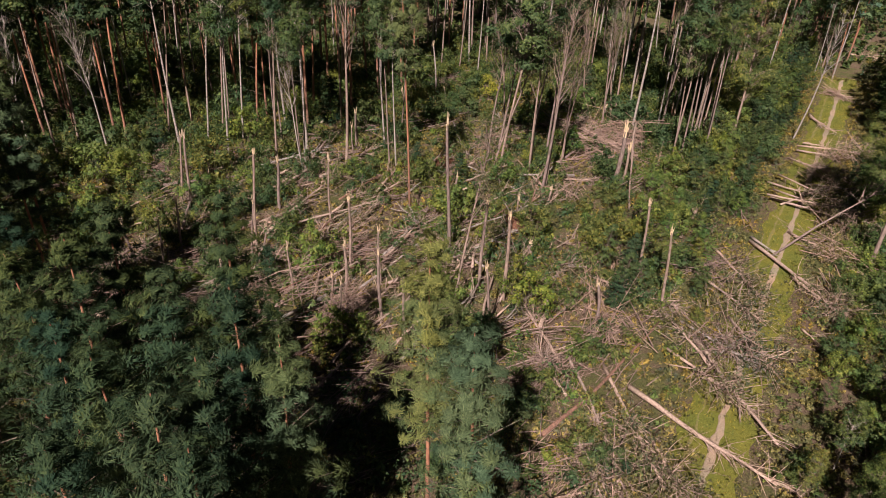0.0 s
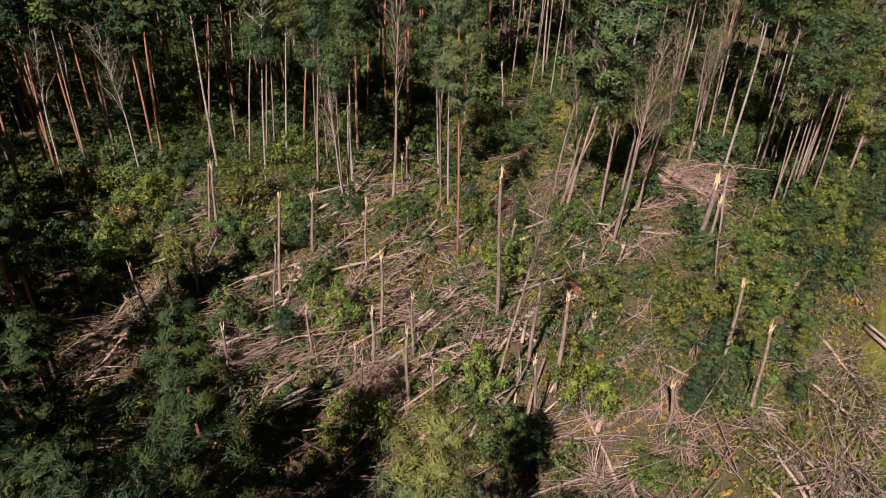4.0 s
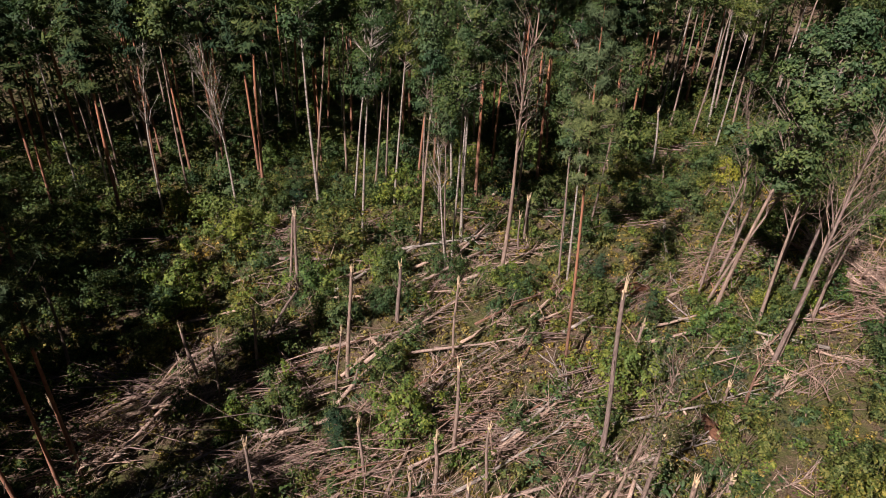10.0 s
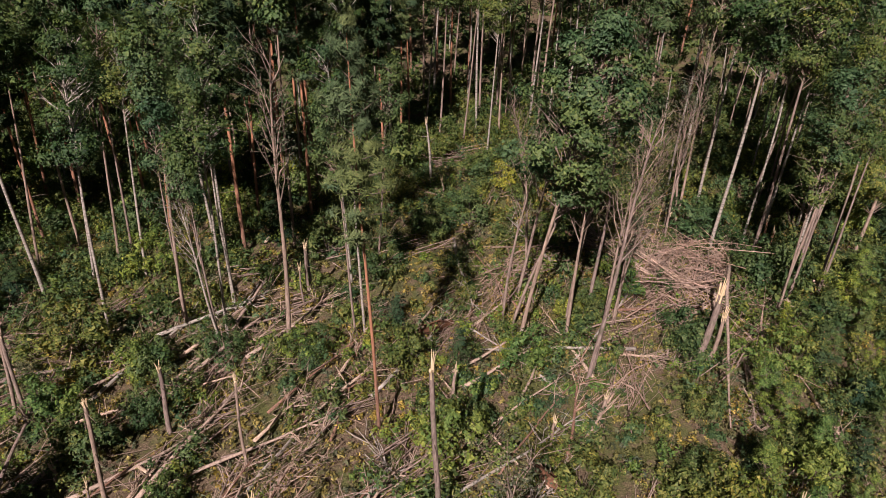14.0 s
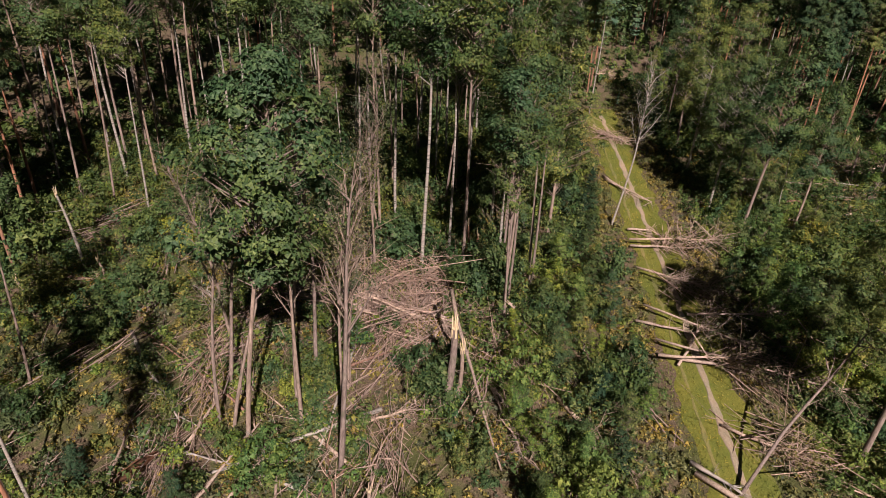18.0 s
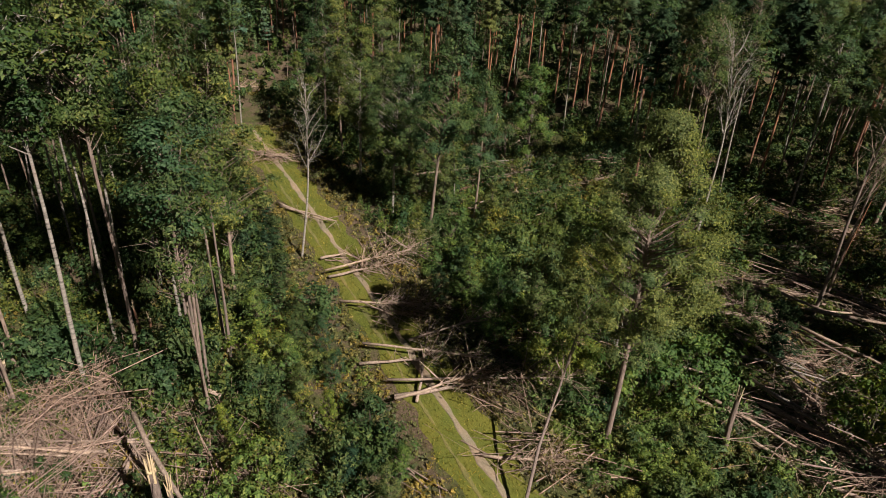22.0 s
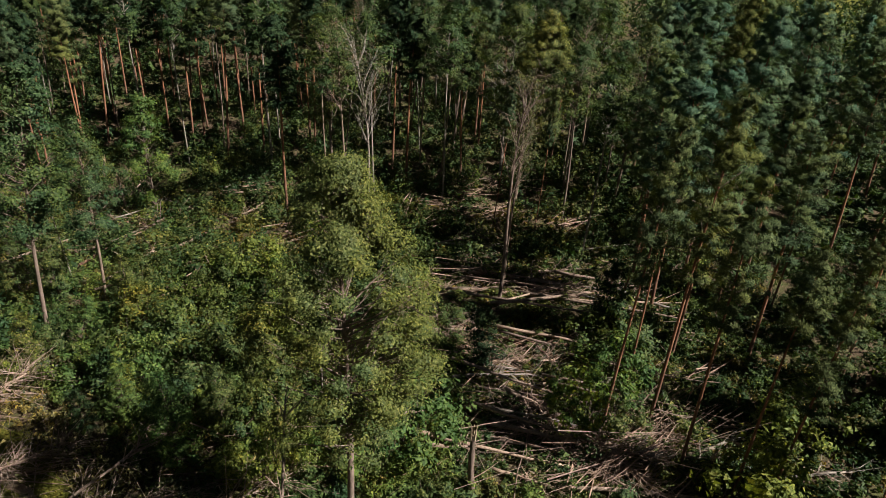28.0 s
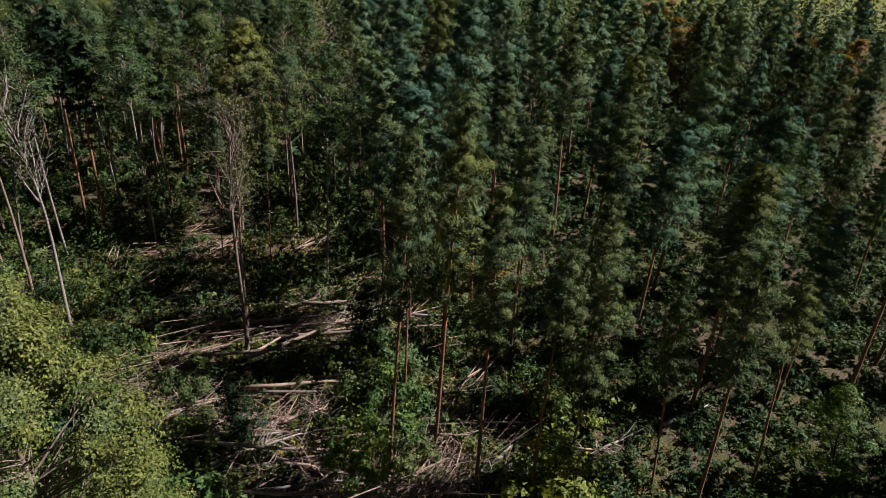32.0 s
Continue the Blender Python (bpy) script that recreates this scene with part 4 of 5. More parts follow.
tree("birch_full", 32.1, 84.0, 15.7, -0.10, 0.07, None,1.0)
tree("birch", 30.1, 79.1, 18.0, -0.43, 0.28, None,1.3)
tree("birch", 29.8, 74.0, 18.0, -1.01, 0.66, None,1.3)
tree("birch_full", 34.4, 78.3, 18.3, -0.23, 0.15, None,1.0)
tree("white", 41.9, 78.7, 14.4, 1.43, -0.94)
tree("pine", 82.4, 84.7, 17.6, -0.29, 0.19)
tree("birch", 34.0, 92.2, 14.8, 0.26, -0.17)
tree("birch", 35.6, 102.6, 16.5, 0.86, -0.57)
tree("birch", 31.0, 98.3, 16.0, 0.42, -0.28)
tree("birch", 36.2, 114.3, 16.7, 1.12, -0.73)
tree("bare", 18.7, 79.4, 13.3, -0.17, 0.11)
tree("birch", 22.8, 98.2, 15.7, -0.52, 0.34)
tree("pine", -25.2, 37.0, 19.5, 0.12, 0.02, None,0.9)
tree("pine", -25.0, 35.6, 18.9, -0.06, -0.01, None,0.9)
tree("pine", -24.9, 33.6, 18.6, -1.65, -0.35)
tree("white", -48.2, 62.8, 15.8, 0.14, 0.03)
tree("white", -41.2, 61.9, 14.9, 0.33, 0.07)
tree("white", -51.0, 78.9, 17.1, 1.35, 0.29)
tree("bare", 0.9, 41.8, 14.7, 1.98, 0.42)
tree("birch", -5.9, 65.8, 16.8, -0.90, -0.19)
tree("birch", -5.3, 66.0, 17.8, -0.48, -0.10)
tree("birch", -14.7, 63.7, 15.6, -0.09, -0.02)
tree("birch", -14.9, 67.9, 18.3, 0.03, 0.01)
tree("birch", -17.8, 66.0, 17.5, 0.51, 0.11)
tree("bare", 12.3, 67.9, 13.7, 0.61, 0.13)
tree("birch", -14.7, 65.1, 19.1, 0.45, 0.01)
tree("birch", -18.7, 72.2, 16.8, -0.33, -0.01)
tree("bare", 5.7, 71.4, 15.3, 2.36, 0.05)
tree("bare", 11.0, 70.4, 17.6, 0.59, 0.01)
tree("oak", 5.6, 66.2, 22.5, 1.8, -1.6)

# trees beyond the ride
tree("aspen", 36.4, 49.7, 20.4, -0.3, 0.3)
tree("young", 40.5, 59.4, 6.4, -0.19, 0.35)
tree("young", 42.6, 57.5, 4.9, -0.22, 0.40)
tree("young", 43.3, 63.6, 4.0, 0.11, -0.21)
tree("young", 42.5, 65.5, 3.2, -0.03, 0.05)
tree("birch_full", 51.7, 72.5, 17.9, 0.52, -0.95, None,1.0)
tree("birch_full", 52.8, 77.5, 15.1, 0.14, -0.26, None,1.0)
tree("bare", 59.6, 41.3, 16.3, -0.13, 0.24)
tree("pine", 64.1, 40.5, 10.9, -0.52, 0.94, None,0.4)
tree("birch", 44.1, 52.4, 11.7, -0.01, 0.02, None,0.9)
tree("bare", 87.9, 56.0, 16.0, 0.12, -0.22)
tree("birch_full", 80.2, 58.0, 16.7, -0.38, 0.70, None,1.0)
tree("birch", 96.7, 53.7, 17.9, -0.17, 0.31)
tree("birch", 86.5, 49.4, 16.8, -0.34, 0.62)
tree("birch", 91.5, 45.4, 16.4, -0.69, 1.26)
tree("birch_full", 56.2, 70.6, 13.6, 0.12, -0.21, None,1.0)
tree("pine", 83.2, 85.3, 17.5, 0.25, -0.45)
tree("pine", 95.9, 76.3, 17.8, -0.54, 0.99)
tree("young", 71.1, 72.8, 11.2, -0.04, 0.08)
tree("young", 47.6, 71.5, 4.4, 0.22, -0.40)
tree("birch_full", 56.0, 84.0, 15.5, 0.2, 0.3)
tree("birch_full", 60.2, 90.0, 16.5, -0.3, 0.2)
tree("birch_full", 64.3, 96.2, 17.0, 0.2, -0.2)
tree("birch_full", 59.5, 80.5, 15.0, 0.3, 0.1)
tree("birch_full", 63.8, 87.0, 16.0, -0.2, 0.3)
tree("pine", 44.6, 36.3, 19.1, -0.14, -0.33, None,0.75)
tree("pine", 48.2, 34.2, 17.0, 0.06, 0.15, None,0.7)
tree("pine", 45.6, 33.3, 20.4, -0.15, -0.37, None,0.85)
tree("pine", 54.6, 34.3, 16.0, -1.05, -2.52, None,0.7)
tree("pine", 42.3, 32.3, 17.4, 0.03, 0.07, None,0.9)
tree("pine", 40.8, 29.8, 15.5, -0.00, -0.01, None,0.9)
tree("pine", 40.3, 28.2, 14.1, -0.17, -0.40, None,0.9)
tree("pine", 70.6, 41.7, 13.6, -0.29, -0.69, None,0.6)
tree("bare", 57.1, 41.8, 17.0, -0.20, -0.47)
tree("pine", 62.6, 41.3, 14.3, -0.27, -0.65, None,0.5)
tree("pine", 68.5, 38.2, 13.7, -0.08, -0.18, None,0.6)
tree("birch", 65.4, 34.4, 16.5, -0.07, -0.17, None,1.2)
tree("pine", 74.1, 27.9, 16.2, -0.34, -0.81)
tree("birch", 84.2, 49.2, 18.5, -0.01, -0.02)
tree("birch", 95.9, 54.0, 17.2, -0.42, -1.02)
tree("birch", 93.4, 51.0, 17.7, -0.62, -1.49)
tree("birch_full", 91.9, 45.1, 16.6, -0.53, -1.27, None,1.0)
tree("pine", 89.6, 42.8, 17.7, 0.12, 0.29)
tree("white", 64.8, 52.5, 17.1, -0.08, -0.19)
tree("aspen", 75.2, 39.5, 18.4, -0.40, -0.96)
tree("pine", 38.0, 20.9, 15.9, 0.07, 0.16)
tree("pine", 38.1, 16.7, 13.2, 0.34, 0.81)
tree("pine", 39.6, 22.7, 14.1, 0.40, 0.95, None,0.7)
tree("young", 36.6, 12.0, 7.6, 0.67, 1.59)

# fallen trees in the main clearing
fallen(-7.2, 37.1, -1.0, 46.7, r=0.17)
fallen(-14.9, 39.4, -13.6, 48.1, r=0.2)
fallen(-19.3, 50.8, -13.9, 55.7, r=0.17,limbs=8)
fallen(-16.1, 53.5, -13.4, 51.5, r=0.13,limbs=4)
fallen(-11.8, 45.2, -10.8, 52.9, r=0.14)
fallen(-1.8, 41.7, 0.7, 45.2, r=0.17,limbs=6)
fallen(-3.2, 37.3, -1.1, 40.0, r=0.17,limbs=6)
fallen(-7.2, 38.0, -3.7, 44.7, r=0.14)
fallen(-28.0, 40.7, -25.2, 45.8, r=0.15)
fallen(-25.0, 41.1, -22.0, 46.0, r=0.16)
fallen(-10.4, 55.7, -8.1, 59.5, r=0.13)
fallen(-30.0, 37.3, -30.2, 39.7, r=0.25,limbs=0)
fallen(-18.5, 36.8, -17.1, 44.0, r=0.16)
fallen(-18.0, 37.7, -15.8, 42.5, r=0.13)
fallen(-15.0, 42.8, -13.4, 48.2, r=0.14)
fallen(-8.8, 40.0, -7.4, 44.5, r=0.13)
fallen(-26.8, 42.5, -25.0, 47.8, r=0.12)
fallen(-26.8, 33.5, -25.1, 36.4, r=0.14)
fallen(-27.1, 35.1, -24.6, 39.0, r=0.15)
fallen(-8.6, 52.1, -6.2, 57.1, r=0.12)
fallen(-8.2, 36.1, -6.0, 39.7, r=0.14)
fallen(-0.2, 38.0, 0.5, 41.3, r=0.13,limbs=8)
fallen(7.2, 39.7, 8.5, 43.2, r=0.18,limbs=4)
fallen(11.9, 46.9, 14.3, 45.0, r=0.15)
fallen(14.6, 44.8, 18.4, 42.7, r=0.16,limbs=30)
fallen(21.3, 53.7, 26.8, 62.1, r=0.15,limbs=4)
fallen(22.3, 51.5, 20.5, 42.8, r=0.14,limbs=4)
fallen(-13.1, 36.8, -13.7, 41.5, r=0.1,limbs=20)
fallen(-15.8, 36.2, -14.6, 38.0, r=0.1)
fallen(-16.3, 49.5, -15.1, 53.2, r=0.11)
fallen(-15.1, 77.1, -13.6, 81.0, r=0.14)
fallen(-14.0, 61.2, -12.6, 64.4, r=0.14)
fallen(12.6, 33.7, 19.2, 26.0, r=0.22,leafy=0,limbs=40)
fallen(18.4, 39.6, 20.5, 29.0, r=0.22,limbs=24)
fallen(6.4, 29.2, 16.2, 40.7, r=0.17,kind="pine",limbs=6)
fallen(27.7, 53.4, 30.6, 41.6, r=0.2,limbs=40,leafy=500)
fallen(18.0, 41.3, 21.6, 36.6, r=0.12,kind="birch",limbs=40,leafy=300)
fallen(34.0, 66.0, 36.3, 62.6, r=0.14,limbs=10)
fallen(32.9, 62.3, 37.9, 56.9, r=0.17,limbs=30,leafy=200)
fallen(40.5, 74.5, 43.9, 71.6, r=0.14,limbs=20)
fallen(46.9, 86.2, 47.6, 79.9, r=0.16,limbs=10)
fallen(66.8, 117.1, 69.9, 114.9, r=0.16)
fallen(18.7, 36.0, 17.0, 41.4, r=0.16,limbs=30,leafy=600)
fallen(8.1, 35.9, 6.1, 43.6, r=0.14)
fallen(-7.7, 32.3, -3.7, 40.1, r=0.16)
fallen(-7.1, 35.0, -5.3, 40.0, r=0.13)
fallen(8.2, 32.7, 6.8, 37.5, r=0.12,limbs=34)
fallen(26.9, 40.8, 27.1, 39.4, r=0.12,limbs=4)
fallen(33.2, 60.9, 39.5, 64.0, r=0.12,limbs=30,leafy=200)
fallen(11.0, 36.1, 13.0, 25.7, r=0.15,limbs=60,leafy=1100,spread=1.5)
fallen(8.9, 37.8, 10.3, 25.2, r=0.14,limbs=60,leafy=900,spread=1.5)
fallen(21.0, 47.9, 23.5, 41.8, r=0.14,limbs=50,leafy=900,spread=1.4)
fallen(28.9, 47.7, 30.5, 42.3, r=0.15,limbs=50,leafy=800,spread=1.4)
fallen(13.0, 30.0, 13.6, 25.2, r=0.13,limbs=50,leafy=800,spread=1.4)
fallen(23.4, 52.6, 25.2, 44.9, r=0.14,limbs=50,leafy=700,spread=1.4)
fallen(16.0, 37.6, 18.9, 33.2, r=0.14,limbs=60,leafy=1000,spread=1.5)
fallen(21.8, 41.9, 22.6, 36.1, r=0.13,limbs=50,leafy=700,spread=1.3)
fallen(8.5, 29.8, 9.0, 24.8, r=0.12,limbs=40,leafy=600,spread=1.3)

# fallen trees round the split trunk and along the ride
fallen(19.9, 68.5, 17.3, 57.9, r=0.16,limbs=0,z0=5.2,kind="aspen")
fallen(21.1, 66.9, 19.8, 58.2, r=0.14)
fallen(20.8, 64.9, 19.0, 58.2, r=0.13)
fallen(23.7, 61.5, 24.4, 54.6, r=0.17,limbs=30,leafy=300)
fallen(27.9, 54.1, 28.7, 51.1, r=0.17,kind="birch",limbs=6)
fallen(21.5, 75.5, 20.1, 68.9, r=0.14)
fallen(15.5, 79.0, 19.0, 72.3, r=0.13,limbs=40)
fallen(17.7, 73.2, 23.6, 79.4, r=0.12,limbs=40)
fallen(15.3, 87.2, 17.0, 79.6, r=0.14)
fallen(15.8, 66.7, 15.5, 64.6, r=0.16,limbs=0)
fallen(9.8, 67.6, 9.9, 65.1, r=0.13,limbs=0)
fallen(2.2, 67.2, 4.7, 69.6, r=0.14,limbs=6)
fallen(0.8, 79.1, 2.2, 68.8, r=0.16,kind="birch",limbs=10)
fallen(28.7, 75.0, 30.9, 72.8, r=0.13,limbs=4)
fallen(12.3, 64.7, 15.0, 64.4, r=0.12)
fallen(28.8, 51.1, 39.0, 53.2, kind="aspen",r=0.13,limbs=16,z1=7.0)
fallen(32.1, 61.7, 37.4, 58.1, r=0.13,z0=0.9,z1=1.4,limbs=30)
fallen(33.5, 63.3, 38.8, 53.2, r=0.11,z0=0.8,z1=1.5,limbs=46,leafy=700,spread=1.5)
fallen(35.1, 66.7, 38.6, 57.6, r=0.11,z0=0.8,z1=1.4,limbs=40,leafy=600,spread=1.4)
fallen(37.2, 64.3, 41.9, 61.0, r=0.11,z0=0.8,z1=1.2,limbs=30)
fallen(42.3, 77.0, 43.9, 75.5, r=0.16,limbs=4)
fallen(40.6, 74.9, 45.5, 70.1, r=0.12,z0=0.7,z1=1.5,limbs=60,leafy=600,spread=1.5)
fallen(38.2, 71.3, 40.5, 65.4, r=0.13,z0=0.7,z1=1.2,limbs=80,leafy=400,spread=1.3)
fallen(47.3, 87.0, 46.8, 82.5, r=0.17,limbs=8)
fallen(28.8, 75.7, 33.6, 69.1, r=0.15,limbs=4)
fallen(54.8, 97.5, 55.3, 93.2, r=0.17,limbs=20)
fallen(61.1, 46.1, 61.2, 41.4, r=0.17,limbs=8)
fallen(59.0, 45.3, 58.3, 36.5, r=0.17,limbs=16)
fallen(54.2, 50.7, 53.2, 44.2, r=0.17,limbs=16)
fallen(47.6, 42.0, 42.7, 35.7, r=0.19,limbs=40)
fallen(44.8, 42.7, 43.0, 36.5, r=0.16,limbs=24)
fallen(41.6, 42.9, 40.7, 40.1, r=0.14)
fallen(60.9, 66.7, 58.2, 62.1, r=0.16,limbs=10)
fallen(76.1, 82.9, 72.0, 76.1, r=0.15,limbs=10)
fallen(70.1, 77.9, 68.2, 72.1, r=0.14,limbs=10)
fallen(52.8, 60.8, 52.3, 58.2, r=0.15,limbs=10)
fallen(50.3, 43.4, 50.5, 38.5, r=0.14,limbs=20)
fallen(31.9, 55.5, 34.1, 51.0, r=0.13,limbs=60,leafy=700)
fallen(27.8, 62.3, 28.3, 65.2, r=0.14,limbs=6)

# fallen trees of the clearing beyond the ride
fallen(61.2, 46.3, 60.0, 31.3, r=0.17,limbs=14,kind="birch")
fallen(59.0, 45.8, 57.5, 32.0, r=0.18,limbs=14)
fallen(53.8, 49.2, 53.9, 46.4, r=0.17,limbs=4)
fallen(52.7, 48.2, 53.1, 43.4, r=0.18,limbs=8)
fallen(44.9, 44.3, 43.4, 37.8, r=0.18,limbs=12)
fallen(43.8, 44.2, 42.9, 37.9, r=0.18,limbs=12)
fallen(46.9, 40.3, 40.9, 34.4, r=0.2,limbs=60,spread=1.4)
fallen(43.2, 36.0, 42.8, 33.3, r=0.13,kind="birch",limbs=20)
fallen(50.6, 42.3, 50.4, 38.8, r=0.14,limbs=12)
fallen(62.0, 39.3, 63.0, 35.1, r=0.13)
fallen(47.3, 37.0, 48.0, 35.4, r=0.15,kind="birch",limbs=10)
fallen(58.4, 49.0, 57.0, 45.2, r=0.15)
fallen(55.9, 50.0, 56.0, 46.7, r=0.14)
fallen(53.8, 38.6, 53.2, 36.3, r=0.13,limbs=6)
fallen(67.2, 44.7, 67.8, 43.3, r=0.15)
fallen(44.2, 36.4, 44.7, 31.5, r=0.13,limbs=30)
fallen(42.7, 46.4, 42.6, 44.1, r=0.18,limbs=4)
fallen(65.5, 47.4, 67.8, 42.8, r=0.13)
fallen(41.8, 27.9, 42.8, 22.6, r=0.16,kind="birch",limbs=12)
fallen(43.0, 19.3, 43.5, 15.4, r=0.17,kind="birch",limbs=8)
fallen(43.7, 30.6, 45.0, 27.9, r=0.15,kind="birch",limbs=10)
fallen(46.9, 40.2, 43.1, 36.5, r=0.18,limbs=6)
fallen(53.0, 48.3, 53.0, 44.5, r=0.17,limbs=8)
fallen(70.8, 56.3, 70.7, 54.0, r=0.16,limbs=4)
fallen(78.8, 46.7, 80.7, 41.2, r=0.14)
fallen(47.1, 41.5, 46.1, 39.9, r=0.16,limbs=6)

# heaps of broken limbs
brush_pile(19.5, 75.2, 5.5, 90, 2.0)
brush_pile(16.6, 72.6, 4.5, 80, 1.4)
brush_pile(22.4, 73.6, 3.0, 180, 1.2)
brush_pile(7.9, 76.3, 3.0, 160, 1.2)
brush_pile(24.5, 68.0, 2.2, 120, 1.0)
brush_pile(36.4, 56.3, 3.0, 70, 1.2)
brush_pile(12.2, 63.0, 3.0, 150, 0.8)
brush_pile(-8.0, 49.8, 3.0, 160, 0.9)
brush_pile(-12.3, 43.5, 3.0, 200, 1.0)
brush_pile(-16.5, 41.0, 3.5, 220, 1.0)
brush_pile(-24.4, 43.3, 3.5, 200, 0.8)
brush_pile(-6.7, 41.0, 3.0, 180, 0.9)
brush_pile(4.8, 72.7, 3.0, 200, 1.4)
brush_pile(18.7, 76.4, 4.0, 260, 1.6)
brush_pile(1.0, 66.4, 2.5, 140, 1.0)
brush_pile(11.0, 44.0, 3.0, 140, 0.7)
brush_pile(-28.2, 62.6, 2.5, 140, 1.2)
brush_pile(-4.8, 48.2, 2.5, 120, 0.7)
brush_pile(-28.0, 39.1, 4.0, 200, 0.8)
brush_pile(-14.0, 61.4, 2.0, 100, 0.8)
brush_pile(22.6, 66.5, 3.0, 160, 1.0)
brush_pile(-1.0, 51.5, 2.5, 120, 0.7)
brush_pile(13.7, 50.0, 2.5, 120, 0.7)
brush_pile(7.4, 35.4, 2.5, 200, 1.0)
brush_pile(-7.2, 41.5, 2.5, 160, 1.0)
brush_pile(-4.9, 32.6, 3.0, 200, 1.0)
brush_pile(17.4, 73.5, 3.0, 160, 1.0)
brush_pile(22.3, 49.0, 3.0, 200, 1.0)
brush_pile(12.4, 39.4, 2.5, 150, 0.8)
brush_pile(20.8, 38.6, 3.0, 200, 0.9)
brush_pile(7.8, 26.8, 3.0, 160, 0.8)
brush_pile(41.5, 55.7, 3.0, 50, 1.2)
brush_pile(43.5, 72.9, 2.2, 50, 1.2)
brush_pile(39.4, 54.8, 2.6, 50, 1.0)
brush_pile(40.3, 66.5, 2.0, 50, 1.0)
brush_pile(54.1, 47.6, 3.0, 90, 0.8)
brush_pile(43.2, 36.1, 3.2, 110, 1.0)
brush_pile(33.7, 52.9, 2.6, 50, 1.0)
brush_pile(54.8, 95.4, 2.0, 120, 1.0)
brush_pile(51.3, 43.1, 3.0, 80, 0.7)
brush_pile(35.3, 49.4, 3.0, 60, 1.0)
brush_pile(22.5, 76.6, 3.0, 160, 0.8)
brush_pile(25.1, 68.4, 2.4, 140, 0.8)
brush_pile(60.1, 42.6, 4.0, 110, 0.8)
brush_pile(42.7, 35.8, 3.6, 80, 0.9)
brush_pile(44.2, 41.5, 3.0, 140, 0.6)
brush_pile(55.9, 48.9, 3.0, 80, 0.8)
brush_pile(44.2, 33.0, 3.0, 160, 0.8)
brush_pile(50.6, 41.3, 2.5, 120, 0.7)

root_plate(6.5, 53.2, 2.2, 0.9)
root_plate(-0.4, 66.1, 2.4, 2.0, 60)
for x, y, r, n in ((18.5, 75.0, 5.4, 110), (15.5, 72.0, 4.2, 60), (20.5, 77.2, 3.6, 50)):
    brush_pile(x, y, r, n, 2.6, 2.5, M_PINKWOOD)
for k in range(9):
    fallen(21.5 - 0.9 * k + 0.4 * math.sin(k * 2.1), 70.5 + 0.55 * k, 16.0 - 0.6 * k + math.sin(k), 77.0 + 0.3 * k + math.cos(k * 1.7), 0.07 + 0.012 * (k % 4), "log", 0.5 + 0.12 * k, 0.9 + 0.15 * (k % 5), 14)

# slender stems left standing between the heap and the ride
SLIM = ((26.2, 71.5, 19), (27.6, 74.0, 20), (28.8, 76.2, 21), (30.2, 78.6, 20), (24.6, 69.4, 17), (29.4, 73.2, 18), (31.6, 81.0, 21))
for x, y, h in SLIM:
    tree("slim", x, y, h, rng.normal() * 0.5, rng.normal() * 0.5, None, 0.9)

# ---------------------------------------------------------------- stands of trees
EDGE_X, EDGE_Y = (-60, -42, -34, -22, -14, -8, -3, 8, 16, 21, 24, 30, 40), (52, 58, 65, 68, 72, 84, 97, 101, 93, 76, 70, 71, 82)
TAKEN = []


def far_edge(x):
    return np.interp(x, EDGE_X, EDGE_Y)


def free(x, y, gap):
    return all((x - a) ** 2 + (y - b) ** 2 > gap * gap for a, b in TAKEN)


def stand(n, xr, yr, gap, ok, kinds, low, high, lean=0.5):
    """Trees at random, no two nearer than gap, where ok(x, y) allows."""
    got = 0
    for _ in range(n * 14):
        x, y = rng.uniform(*xr), rng.uniform(*yr)
        s, u = ride(x, y)
        if (-4.2 < u < 4.0 and s < 87) or not ok(x, y, u) or not free(x, y, gap):
            continue
        TAKEN.append((x, y))
        h = rng.uniform(low, high)
        k = kinds[rng.integers(len(kinds))]
        if 0 < u < 14:
            h = min(h, (3.6 if y < 45 else 2.4) + (0.85 * max(0, u - 4.5)) / {"young": 0.5, "conifer_shrub": 0.42, "shrub": 0.5}.get(k, 1.0))
        h *= {"young": 0.5, "conifer_shrub": 0.42, "shrub": 0.5}.get(k, 1.0)
        tree(k, x, y, h, rng.normal() * lean, rng.normal() * lean, None, rng.uniform(0.85, 1.15))
        got += 1
        if got >= n:
            break


for ob in list(scene.objects):
    if ob.parent is None and ob.type == "EMPTY" and "tree" in ob.name and "fallen" not in ob.name:
        TAKEN.append(tuple(ob.location[:2]))

# the standing forest behind the main clearing
stand(62, (4, 60), (50, 130), 3.0, lambda x, y, u: u < -13 and far_edge(x) + 1 < y < far_edge(x) + 24 and x > 4, ("birch", "birch_far", "slim", "birch"), 20, 25)
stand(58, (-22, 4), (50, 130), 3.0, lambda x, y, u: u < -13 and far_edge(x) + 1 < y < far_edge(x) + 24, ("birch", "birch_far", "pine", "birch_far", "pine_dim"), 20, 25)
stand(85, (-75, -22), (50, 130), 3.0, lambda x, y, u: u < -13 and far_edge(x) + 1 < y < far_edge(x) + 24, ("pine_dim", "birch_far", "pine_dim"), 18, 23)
# pines mostly out of view, added to shade the clearing's left side
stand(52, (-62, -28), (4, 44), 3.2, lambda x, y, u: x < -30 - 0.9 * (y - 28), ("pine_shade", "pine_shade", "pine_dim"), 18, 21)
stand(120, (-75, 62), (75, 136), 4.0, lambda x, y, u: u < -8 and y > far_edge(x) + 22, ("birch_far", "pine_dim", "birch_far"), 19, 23)
